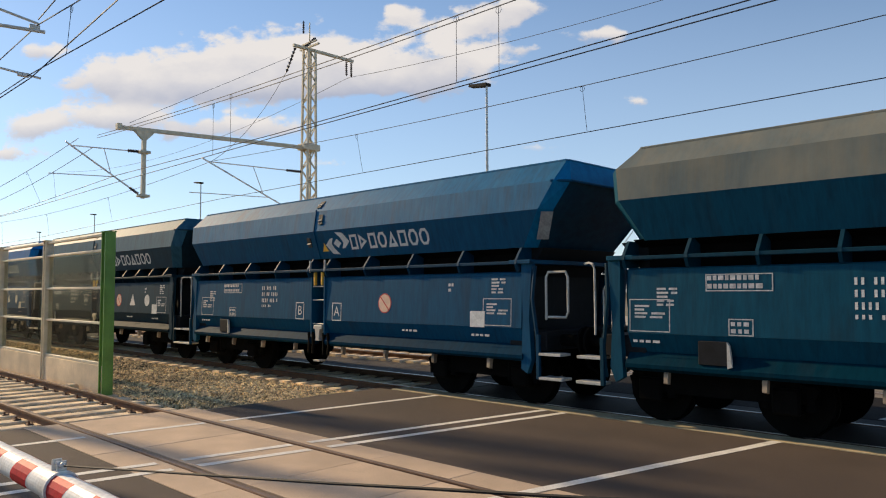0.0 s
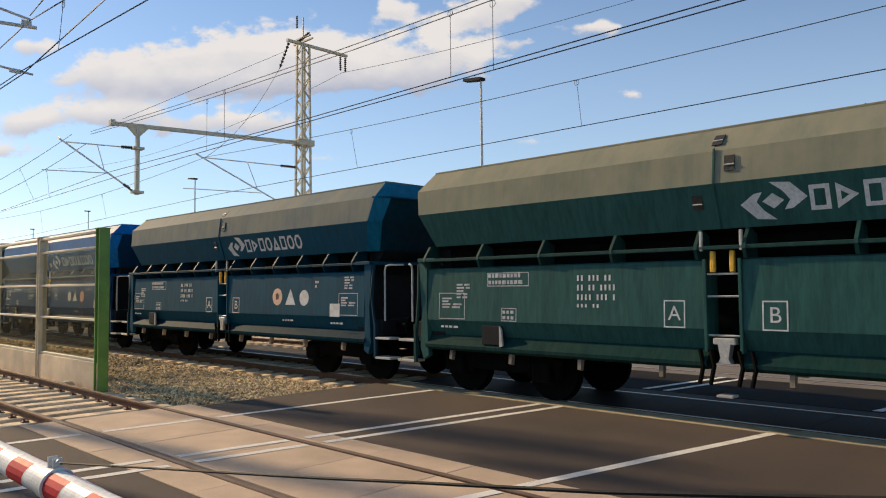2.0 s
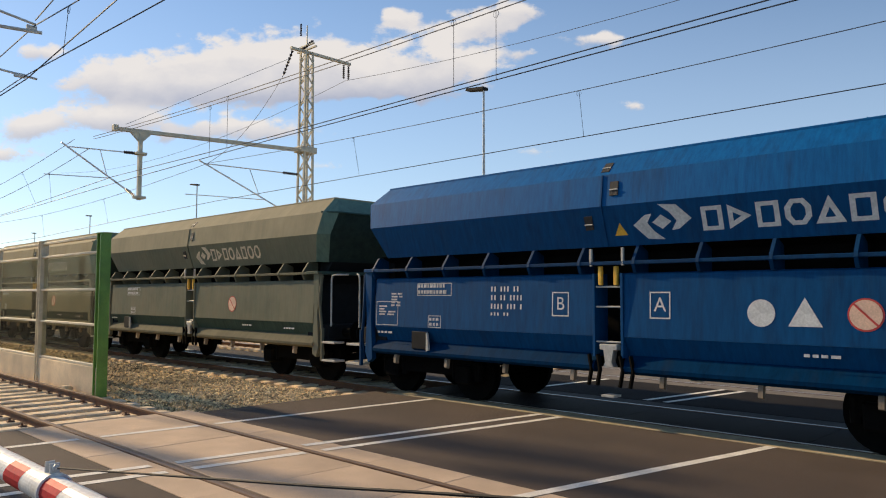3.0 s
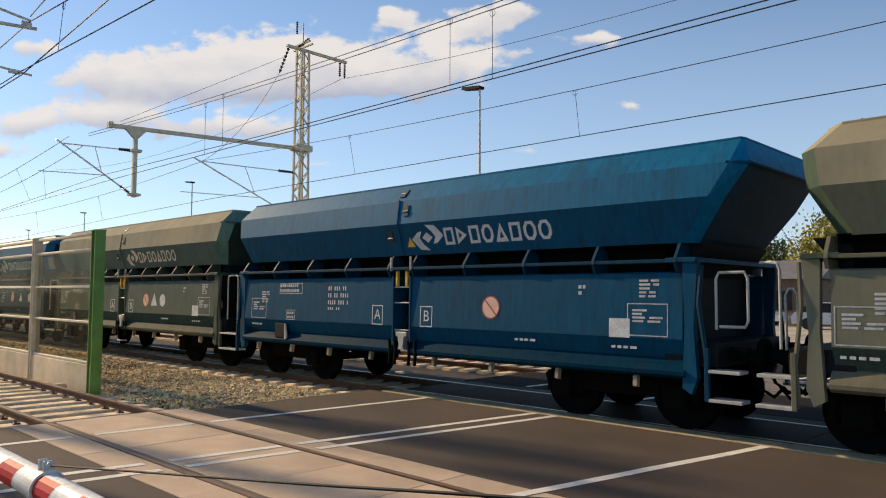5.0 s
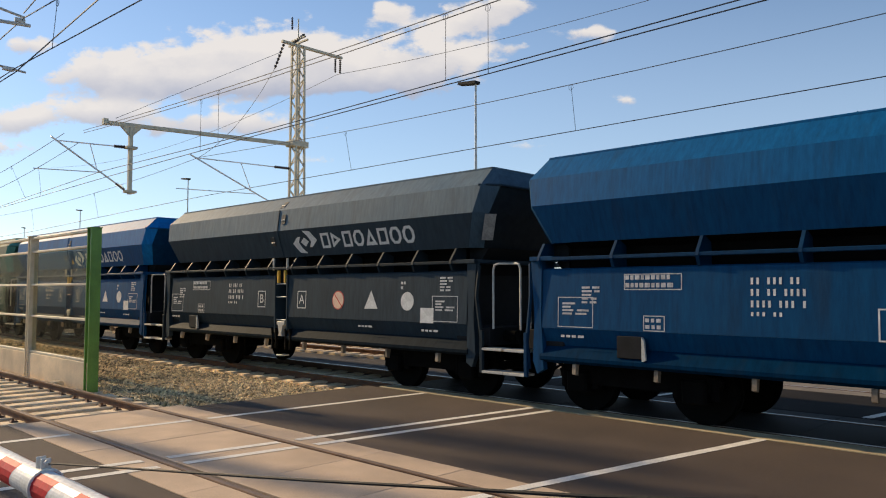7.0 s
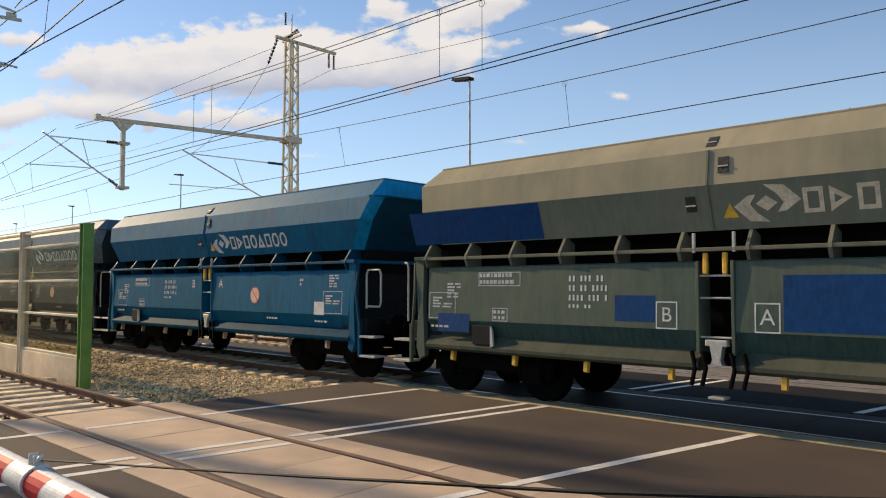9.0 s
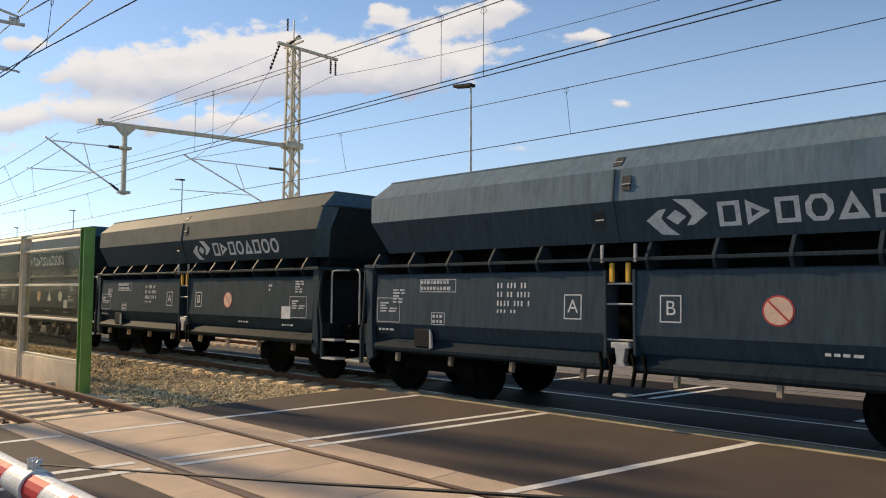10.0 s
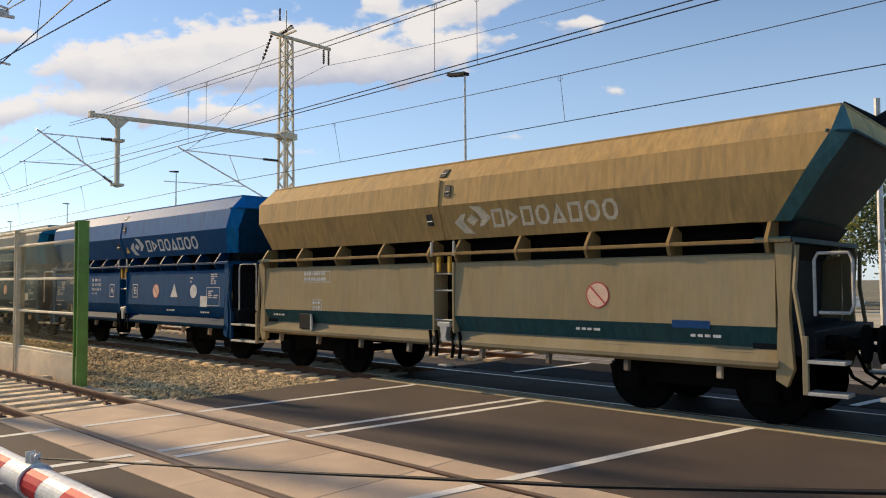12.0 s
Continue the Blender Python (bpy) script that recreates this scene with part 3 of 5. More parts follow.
def line_set(label, messenger, contact, drops, r=0.011):
    """Messenger wire sagging from support to support, contact wire below it, and droppers at the given places along the track."""
    t = thing("overhead_line", label, "overhead line")
    bm = B()
    for (a, b, drop) in messenger:
        sag(bm, a, b, drop, r, 22)
    part("messenger_wire", bm, WIRE, t)
    part("contact_wire", tube(B(), contact, r, 6), WIRE, t)

    def low(x):
        for p, q in zip(contact, contact[1:]):
            if p[0] <= x <= q[0]:
                return Vector(p).lerp(Vector(q), (x - p[0]) / (q[0] - p[0]))

    def high(x):
        for a, b, drop in messenger:
            if a[0] <= x <= b[0]:
                f_ = (x - a[0]) / (b[0] - a[0])
                return Vector(a).lerp(Vector(b), f_) - Vector((0, 0, 4 * drop * f_ * (1 - f_)))
    for x in drops:
        a, b = high(x), low(x)
        part("dropper", tube(B(), [a, b], 0.006, 4), WIRE, t)
        loop = [a + Vector((0.07 * math.sin(k * 0.9), 0.0, -0.07 + 0.07 * math.cos(k * 0.9))) for k in range(8)]
        part("dropper_loop", tube(B(), loop, 0.005, 4), WIRE, t)


def wire(label, *spans):
    bm = B()
    for a, b, drop in spans:
        sag(bm, a, b, drop, 0.011, 18)
    tagged(part("feeder_wire", bm, WIRE), label, "wire")


def build_wires():
    line_set("copper catenary above the train's track",
             [((-110, 10.42, 7.6), (-69, 10.42, 7.6), 0.7), ((-69, 10.42, 7.6), (MX, 9.75, 7.55), 0.9), ((MX, 10.42, 7.76), (12, 10.42, 7.76), 0.47)],
             [(-110, 10.2, 5.6), (-69, 10.6, 5.6), (-39.3, 10.42, 5.66), (-26.7, 10.42, 6.02), (-16.5, 10.42, 5.92), (12, 10.42, 6.0)],
             [-100, -90, -80, -60, -50, -41, -35, -18.7, -9.9, -1.1, 7.7])
    line_set("second copper catenary of the overlapping span",
             [((-69, 10.3, 7.3), (MX, 10.3, 7.3), 1.1), ((MX, 10.42, 7.66), (12, 10.42, 7.70), 0.50)],
             [(-69, 10.3, 5.5), (-39.2, 10.42, 5.60), (-26.2, 10.42, 5.77), (-16.5, 10.42, 5.84), (12, 10.42, 5.86)],
             [-56, -45, -33, -19.7, -8.8, 2.1])
    line_set("copper catenary above the rear track",
             [((-110, THIRD, 7.4), (-69, THIRD, 7.4), 0.6), ((-69, THIRD, 7.4), (MX, 15.1, 7.36), 0.6), ((MX, 15.1, 7.36), (12, THIRD, 7.3), 0.44)],
             [(-110, THIRD, 5.4), (-50.8, THIRD, 5.44), (-36.6, THIRD, 5.68), (MX, THIRD, 5.78), (12, THIRD, 5.76)],
             [-100, -90, -80, -60, -50, -40, -19.0, -10.2, -1.4, 7.4])
    line_set("copper catenary above the empty near track",
             [((-76, 4.4, 6.95), (-15.2, 4.4, 6.93), 0.7), ((-15.2, 4.4, 6.93), (34, 4.4, 6.93), 0.85)],
             [(-76, 4.4, 5.95), (-15.2, 4.27, 5.93), (12, 5.25, 5.85)],
             [-66, -56, -46, -36, -26, -13.4, -4.0])
    y = MY + 2.3
    wire("single feeder wire on the mast's top arm", ((-68.4, y, 12.42), (MX, y, 12.42), 1.2), ((MX, y, 12.42), (11.4, y, 12.42), 0.93))
    wire("stay wire from the cross-arm's end to the mast top", ((MX, 11.6, 8.42), (MX, MY - 1.0, 12.75), 0.0))
    wire("rising tail of the near contact wire", ((-76, 4.3, 5.85), (-15.2, 4.3, 5.88), 0.0), ((-15.2, 4.3, 5.88), (12, 4.3, 8.14), 0.0))
    wire("rising tail of the near messenger wire", ((-15.2, 4.4, 7.03), (12, 4.3, 10.2), 0.0))
    bm = B()
    sag(bm, (MX - 0.2, MY - 1.15, 12.0), (MX, 15.0, 7.3), 0.55, 0.011, 12)
    tagged(part("down_lead", bm, WIRE), "thin down-lead wire from the mast's insulator", "wire")


def build_near_mast():
    """Mast on the near side, beside the empty track; its bracket carries the near catenary."""
    m = thing("catenary_mast", "steel catenary mast beside the near track", "catenary mast")
    x, y = -15.3, 1.0
    part("lattice", lattice(B(), x, y, -0.3, 8.6, 0.5, 0.36, 16), STEEL_WARM, m)
    part("bracket", tube(B(), [(x, y + 0.3, 6.6), (x, 4.55, 6.85)], 0.035, 8), STEEL, m)
    part("stay_tube", tube(B(), [(x, y + 0.3, 7.5), (x, 4.45, 6.98)], 0.026, 8), STEEL, m)
    part("steady_arm", tube(B(), [(x, y + 0.3, 6.2), (x, 4.5, 5.93)], 0.022, 8), STEEL, m)
    part("clamp", box(B(), x - 0.03, x + 0.03, 4.28, 4.46, 6.86, 6.95, 0.01), STEEL, m)
    part("clamp", box(B(), x - 0.03, x + 0.03, 4.1, 4.3, 5.9, 5.98, 0.01), STEEL, m)


def build_shadow_masts():
    """Masts with boards added out of view, to cast the shadows over the crossing."""
    for x, y, h in ((-27.5, 2.8, 12.6), (-31.5, 2.6, 14.2), (-25.0, 0.9, 11.0), (-23.5, 2.7, 13.5)):
        m = thing("line_side_mast", "unseen slim mast with a tall board, added to cast shadow", "mast", "line-side masts")
        part("pole", tube(B(), [(x, y, -0.3), (x, y, h)], 0.05, 10), STEEL_WARM, m)
        part("board", box(B(), x - 0.03, x + 0.03, y - 0.17, y + 0.17, h - 4.0, h, 0.01), STEEL_WARM, m)


def build_lamps():
    base = thing("street_lamp", "slim grey street lamp with a flat head", "street lamp", "street lamps behind the railway")
    part("pole", tube(B(), [(0, 0, -0.3), (0, 0, 9.0)], 0.07, 10, r_end=0.035), STEEL, base)
    part("head", prism(B(), [(-0.75, 9.06), (-0.2, 8.98), (0.08, 8.96), (0.08, 9.06), (-0.7, 9.14)], "y", -0.14, 0.14), DARK_STEEL, base, "flat dark lamp head")
    base.matrix_basis = pose(-16.7, 19.1, 0, 0, 0, 0)
    for x, y in ((-45, 23), (-69.9, 25.4), (-94.6, 28.2)):
        copy_thing(base, pose(x, y, 0))


# ---------------------------------------------------------------- the train
BEHIND = [0.0, 12.19, 24.32, 36.49, 48.85, 61.15, 73.45, 85.75, 97.95, 110.1, 122.2, 134.2, 146.3, 158.5, 170.6, 182.8, 194.95, 207.15, 219.6, 231.85, 244.1, 256.35, 268.5, 280.75, 293.0, 305.2, 317.4, 329.6]   # metres behind the first wagon
# height, back end, front end of the side wall, front end wall, half width, depth of the front corner plate
LEVELS = {"close": [(2.50, -4.97, 5.30, 5.46, 1.30, 0.20), (3.06, -5.27, 5.54, 5.72, 1.48, 0.22), (3.51, -5.34, 5.68, 5.90, 1.42, 0.24), (3.81, -5.12, 5.68, 5.70, 1.13, 0.05)],
          "wide": [(2.50, -5.33, 5.32, 5.45, 1.30, 0.20), (3.06, -5.58, 5.74, 5.88, 1.48, 0.22), (3.48, -5.66, 6.00, 6.18, 1.42, 0.20), (3.81, -5.50, 6.04, 6.06, 1.13, 0.05)]}


def ring(level, inset=0.0):
    """The eight corners of the hopper's plan at one level."""
    z, xb, xs, xe, b, c = level
    xb, xs, xe, b = xb + inset, xs - inset, xe - inset, b - inset
    return [Vector((x, y, z)) for x, y in ((xs, -b), (xe, -b + c), (xe, b - c), (xs, b), (xb + 0.22, b), (xb, b - 0.28), (xb, -b + 0.28), (xb + 0.22, -b))]


def shell(lo, hi, walls, thick=0.02):
    """Sheet metal between two levels of the hopper, with thickness. walls: which of the eight faces of the plan."""
    bm = B()
    o0, o1 = ring(lo), ring(hi)
    n0, n1 = ring(lo, thick), ring(hi, thick)
    for i in walls:
        j = (i + 1) % 8
        a, b, c, d, e, f_, g_, h_ = (bm.verts.new(p) for p in (o0[i], o0[j], o1[j], o1[i], n0[i], n0[j], n1[j], n1[i]))
        for q in ((a, b, c, d), (f_, e, h_, g_), (d, c, g_, h_), (b, a, e, f_), (a, d, h_, e), (c, b, f_, g_)):
            bm.faces.new(q)
    return bm


BRACKETS = {"close": [s * (0.44 + 0.915 * k) for s in (-1, 1) for k in range(6)], "wide": [s * (0.31 + 1.24 * k) for s in (-1, 1) for k in range(5)]}
WIDE = (1, 4, 10, 13, 18, 23)          # wagons with fewer brackets


def wagon_template(kind):
    w = thing("hopper_wagon", "painted coal hopper wagon", "freight wagon", "wagons of the coal train")
    lv = LEVELS[kind]
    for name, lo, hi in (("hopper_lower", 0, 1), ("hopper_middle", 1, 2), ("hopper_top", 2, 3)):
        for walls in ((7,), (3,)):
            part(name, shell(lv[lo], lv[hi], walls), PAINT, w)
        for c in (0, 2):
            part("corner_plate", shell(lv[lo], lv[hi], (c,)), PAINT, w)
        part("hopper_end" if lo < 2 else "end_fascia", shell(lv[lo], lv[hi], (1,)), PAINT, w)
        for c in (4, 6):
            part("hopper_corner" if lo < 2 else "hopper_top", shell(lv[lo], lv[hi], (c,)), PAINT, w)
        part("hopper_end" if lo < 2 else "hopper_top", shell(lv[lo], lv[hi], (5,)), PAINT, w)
    # lip under the front fascia, rim bead and the coal inside
    zl, _, xs, xe, hb, c = lv[2]
    bm = B()
    tube(bm, [(xs - 0.05, -hb - 0.01, zl), (xe + 0.02, -hb + c, zl - 0.01), (xe + 0.02, hb - c, zl - 0.01), (xs - 0.05, hb + 0.01, zl)], 0.02, 6)
    part("fascia_lip", bm, PAINT, w)
    bm = B()
    edge = [p + Vector((0, 0, 0.005)) for p in ring(lv[3], 0.01)]
    tube(bm, edge + edge[:1], 0.022, 6)
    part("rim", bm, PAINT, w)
    bm = B()
    bmesh.ops.create_grid(bm, x_segments=40, y_segments=10, size=1)
    for v in bm.verts:
        v.co = Vector((v.co.x * 5.4 + 0.20, v.co.y * 1.10, 3.60 + 0.05 * noise.noise(v.co * 9)))
    part("coal_load", bm, COAL, w, "dark load of coal")
    # inner funnel that closes the slot; its near-black colour stands for the slot's shade
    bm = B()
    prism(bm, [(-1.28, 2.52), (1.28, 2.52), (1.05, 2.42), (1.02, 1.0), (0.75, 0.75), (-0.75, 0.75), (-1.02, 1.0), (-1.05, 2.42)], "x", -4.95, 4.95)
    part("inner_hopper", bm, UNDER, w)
    for s in (-1, 1):
        y = s * 1.44
        bm = B()
        box(bm, -5.10 if kind == "close" else -5.38, 5.55, min(y, y - s * 0.10), max(y, y - s * 0.10), 2.235, 2.285, 0.006)
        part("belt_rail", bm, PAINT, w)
        for x in BRACKETS[kind]:
            bm = B()
            prism(bm, [(s * 1.06, 2.12), (s * 1.40, 2.12), (s * 1.455, 2.24), (s * 1.44, 2.30), (s * 1.30, 2.50), (s * 1.06, 2.50)], "x", x - 0.022, x + 0.022)
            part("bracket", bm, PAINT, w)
        for xa, xb in ((-4.99 if kind == "close" else -5.24, -0.24), (0.26, 5.34)):
            bm = B()
            prism(bm, [(s * 1.33, 2.12), (s * 1.37, 2.10), (s * 1.40, 1.24), (s * 1.25, 1.24), (s * 1.31, 2.08)], "x", xa, xb)
            part("discharge_door", bm, PAINT, w)
            bm = B()
            prism(bm, [(s * 1.395, 1.238), (s * 1.27, 0.975), (s * 1.19, 0.975), (s * 1.25, 1.238)], "x", xa + 0.002, xb - 0.002)
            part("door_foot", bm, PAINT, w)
            bm = B()
            prism(bm, [(s * 1.24, 0.985), (s * 1.285, 0.985), (s * 1.43, 0.825), (s * 1.43, 0.775), (s * 1.36, 0.73), (s * 1.20, 0.73)], "x", xa - 0.03, xb + 0.03)
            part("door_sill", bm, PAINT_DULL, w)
            for k in range(4):
                x = xa + 0.55 + k * 1.28
                bm = B()
                prism(bm, [(s * 1.36, 0.74), (s * 1.39, 0.72), (s * 1.40, 0.59), (s * 1.33, 0.57), (s * 1.30, 0.74)], "x", x - 0.03, x + 0.03)
                part("door_catch", bm, CATCH, w, "worn door catch")
        for x in (-3.78,):
            bm = B()
            box(bm, x - 0.19, x + 0.19, min(s * 1.36, s * 1.425), max(s * 1.36, s * 1.425), 0.87, 1.17, 0.006)
            pk = part("card_pocket", bm, DARK_STEEL, w, "dark card pocket")
            bm = B()
            prism(bm, [(x + 0.19, 0.84), (x + 0.25, 0.86), (x + 0.225, 1.12), (x + 0.19, 1.17)], "y", min(s * 1.40, s * 1.44), max(s * 1.40, s * 1.44))
            part("pocket_flap", bm, TREAD, pk)
        # middle recess with its ladder
        bm = B()
        for x in (-0.215, 0.235):
            box(bm, x - 0.02, x + 0.02, min(s * 1.06, s * 1.41), max(s * 1.06, s * 1.41), 0.95, 2.12, 0.004)
        part("recess_cheek", bm, PAINT, w)
        for z in (1.16, 1.65, 1.93):
            part("rung", tube(B(), [(-0.19, s * 1.37, z), (0.21, s * 1.37, z)], 0.014, 6), TREAD, w)
        for x in (-0.11, 0.14):
            part("grip", box(B(), x - 0.03, x + 0.03, min(s * 1.35, s * 1.41), max(s * 1.35, s * 1.41), 1.95, 2.22, 0.01), YELLOW, w, "yellow grab handle")
        for x in (-0.24, 0.27):
            part("grab_post", box(B(), x - 0.018, x + 0.018, min(s * 1.40, s * 1.44), max(s * 1.40, s * 1.44), 2.22, 2.47, 0.005), TREAD, w)
        bm = B()
        box(bm, -0.12, 0.16, min(s * 1.30, s * 1.42), max(s * 1.30, s * 1.42), 1.05, 1.13, 0.01)
        prism(bm, [(-0.06, 1.06), (0.10, 1.06), (0.07, 0.88), (0.10, 0.82), (-0.06, 0.82), (-0.03, 0.88)], "y", min(s * 1.30, s * 1.42), max(s * 1.30, s * 1.42))
        part("latch", bm, TREAD, w, "pale lock lever of the doors")
        for x in (-0.30, -0.16, 0.20, 0.36):
            part("lever", tube(B(), [(x, s * 1.40, 0.98), (x + 0.05, s * 1.42, 0.78), (x - 0.02, s * 1.38, 0.55)], 0.03, 6), UNDER, w)
        part("step", box(B(), -0.08, 0.12, min(s * 1.25, s * 1.45), max(s * 1.25, s * 1.45), 0.40, 0.43, 0.004), TREAD, w)
        # climbing slots in the hopper wall: flat plates, the recess's shade as black colour
        for x, z, yy in ((-0.27, 2.84, 1.414), (0.17, 3.30, 1.452), (-0.02, 3.63, 1.30)):
            tilt = math.degrees(math.atan2(0.18, 0.56)) if z < 3 else (-8 if z < 3.5 else -44)
            bm = B()
            box(bm, -0.065, 0.065, -0.006, 0.006, -0.10, 0.10)
            slot = part("climbing_slot", bm, COAL, w)
            slot.matrix_basis = pose(x, s * (yy + 0.006), z, s * -tilt, 0, 0)
            part("slot_bar", tube(B(), [(-0.065, -s * -0.012, -0.02), (0.065, -s * -0.012, -0.02)], 0.010, 6), TREAD, slot)
        part("seam_strip", prism(B(), [(s * 1.30, 2.5), (s * 1.318, 2.5), (s * 1.498, 3.06), (s * 1.438, 3.51), (s * 1.42, 3.51), (s * 1.48, 3.06)], "x", -0.045, -0.02), PAINT, w)
    # ends: wall, corner posts, platform, rails, steps, buffers and couplings
    before = set(w.children)
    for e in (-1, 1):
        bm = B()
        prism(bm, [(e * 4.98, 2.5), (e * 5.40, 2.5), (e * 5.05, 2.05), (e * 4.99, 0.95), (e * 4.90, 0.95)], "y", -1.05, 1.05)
        # dark steel puts the shade between the wagons into the wall's colour
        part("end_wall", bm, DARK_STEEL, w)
        bm = B()
        box(bm, min(e * 5.0, e * 5.42), max(e * 5.0, e * 5.42), -1.44, 1.44, 2.235, 2.30, 0.006)
        part("end_belt", bm, PAINT, w)
        for s in (-1, 1):
            bm = B()
            prism(bm, [(e * 5.22, 2.24), (e * 5.42, 2.24), (e * 5.36, 1.4), (e * 5.40, 0.75), (e * 5.32, 0.55), (e * 5.20, 0.62), (e * 5.24, 1.4)], "y", min(s * 1.30, s * 1.40), max(s * 1.30, s * 1.40))
            part("corner_post", bm, PAINT, w)
            part("brake_pipe", tube(B(), [(e * 5.46, s * 1.36, 2.2), (e * 5.43, s * 1.40, 1.7), (e * 5.52, s * 1.38, 1.0), (e * 5.5, s * 1.34, 0.6)], 0.03, 6), PAINT, w)
            # grab rails
            if s == -1:
                if kind == "close" or e < 0:
                    part("grab_rail", tube(B(), [(e * 5.70, s * 1.30, 1.18), (e * 5.70, s * 1.30, 2.12), (e * 5.73, s * 1.30, 2.2), (e * 5.80, s * 1.28, 2.22), (e * 6.0, s * 1.1, 2.22)], 0.018, 8), TREAD, w, "pale grab rail")
                if kind == "wide" and e > 0:
                    part("grab_loop", tube(B(), [(5.62, s * 1.3, 1.38), (5.62, s * 1.3, 2.02), (5.66, s * 1.3, 2.10), (5.98, s * 1.3, 2.10), (6.02, s * 1.3, 2.02), (6.02, s * 1.3, 1.50), (5.98, s * 1.3, 1.42), (5.66, s * 1.3, 1.42)], 0.02, 8), TREAD, w, "pale square grab loop")
                elif e < 0:
                    part("grab_loop", tube(B(), [(e * 5.60, s * 1.0, 1.15), (e * 5.60, s * 1.0, 1.82), (e * 5.64, s * 1.0, 1.90), (e * 5.70, s * 1.0, 1.90), (e * 5.74, s * 1.0, 1.82), (e * 5.74, s * 1.0, 1.15)], 0.018, 8), TREAD, w, "pale grab loop")
            for z, wd in ((0.86, 0.40), (0.50, 0.42)):
                part("end_step", box(B(), min(e * 5.55, e * (5.55 + wd)), max(e * 5.55, e * (5.55 + wd)), min(s * 1.15, s * 1.42), max(s * 1.15, s * 1.42), z - 0.02, z + 0.02, 0.004), TREAD, w, "pale step tread")
            part("step_hanger", box(B(), min(e * 5.50, e * 5.56), max(e * 5.50, e * 5.56), min(s * 1.36, s * 1.42), max(s * 1.36, s * 1.42), 0.48, 1.15, 0.005), PAINT, w)
            bm = B()
            tube(bm, [(e * 5.55, s * 0.875, 1.05), (e * 5.86, s * 0.875, 1.05)], 0.095, 12)
            tube(bm, [(e * 5.86, s * 0.875, 1.05), (e * 6.02, s * 0.875, 1.05)], 0.075, 12)
            tube(bm, [(e * 6.02, s * 0.875, 1.05), (e * 6.06, s * 0.875, 1.05)], 0.225, 16)
            part("buffer", bm, UNDER, w)
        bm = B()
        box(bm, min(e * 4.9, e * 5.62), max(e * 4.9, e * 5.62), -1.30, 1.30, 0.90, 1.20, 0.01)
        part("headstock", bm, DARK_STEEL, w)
        bm = B()
        tube(bm, [(e * 5.6, 0, 1.0), (e * 6.0, 0, 0.92), (e * 6.06, 0, 0.75)], 0.05, 8)
        for s in (-0.35, 0.3):
            tube(bm, [(e * 5.6, s, 0.95), (e * 5.75, s, 0.6), (e * 5.95, s * 0.9, 0.48), (e * 6.08, s * 0.8, 0.62)], 0.025, 6)
        part("coupling", bm, UNDER, w, "screw coupling and air hoses")
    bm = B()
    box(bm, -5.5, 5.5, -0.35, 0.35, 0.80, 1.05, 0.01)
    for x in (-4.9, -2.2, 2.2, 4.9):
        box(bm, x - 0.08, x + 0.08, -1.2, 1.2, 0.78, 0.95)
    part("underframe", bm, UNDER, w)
    for ob in set(w.children) - before:
        ob.location.x += 0.13
        at_back = sum(c[0] for c in ob.bound_box) < -16
        if kind == "wide" and at_back and ob.name.split(".")[0] not in ("buffer", "coupling"):
            ob.location.x -= 0.15
    # bogies
    for e in (-1, 1):
        bm = B()
        for s in (-1, 1):
            prism(bm, [(e * 4.05 - 1.25, 0.62), (e * 4.05 - 0.6, 0.82), (e * 4.05 + 0.6, 0.82), (e * 4.05 + 1.25, 0.62), (e * 4.05 + 1.2, 0.45), (e * 4.05 + 0.55, 0.42), (e * 4.05 - 0.55, 0.42), (e * 4.05 - 1.2, 0.45)], "y", s * 1.0 - 0.06, s * 1.0 + 0.06)
            for a in (-0.9, 0.9):
                box(bm, e * 4.05 + a - 0.17, e * 4.05 + a + 0.17, s * 1.02 - 0.13, s * 1.02 + 0.13, 0.30, 0.62, 0.03)
                for d in (-0.26, 0.26):
                    tube(bm, [(e * 4.05 + a + d, s * 1.0, 0.36), (e * 4.05 + a + d, s * 1.0, 0.66)], 0.075, 8)
        box(bm, e * 4.05 - 0.22, e * 4.05 + 0.22, -1.0, 1.0, 0.5, 0.80, 0.02)
        bog = part("bogie", bm, UNDER, w, "dirty two-axle bogie, coloured near-black for the shade")
        bog.location.x = 0.13
        for a in (-0.9, 0.9):
            bm = B()
            for s in (-1, 1):
                tube(bm, [(0, s * 0.68, 0), (0, s * 0.71, 0)], 0.49, 28)
                tube(bm, [(0, s * 0.71, 0), (0, s * 0.82, 0)], 0.46, 28)
                tube(bm, [(0, s * 0.82, 0), (0, s * 0.90, 0)], 0.13, 12)
            tube(bm, [(0, -0.95, 0), (0, 0.95, 0)], 0.08, 10)
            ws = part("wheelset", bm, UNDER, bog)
            ws.location = (e * 4.05 + a, 0, 0.46)
    return w


def slope_pose(x, z, lift=0.004):
    """On the leaning lower hopper wall, near side."""
    f_ = (z - 2.50) / 0.56
    ang = math.degrees(math.atan2(0.18, 0.56))
    return pose(x, -(1.30 + 0.18 * f_) - lift, z, 90 + ang, 0, 0)


def door_pose(x, z, lift=0.004):
    f_ = (2.10 - z) / 0.90
    return pose(x, -(1.37 + 0.03 * f_) - lift, z, 90 - 1.9, 0, 0)


def flat(bm, pts):
    bm.faces.new([bm.verts.new((a, b, 0)) for a, b in pts])


def rect(bm, x0, x1, y0, y1):
    flat(bm, [(x0, y0), (x1, y0), (x1, y1), (x0, y1)])


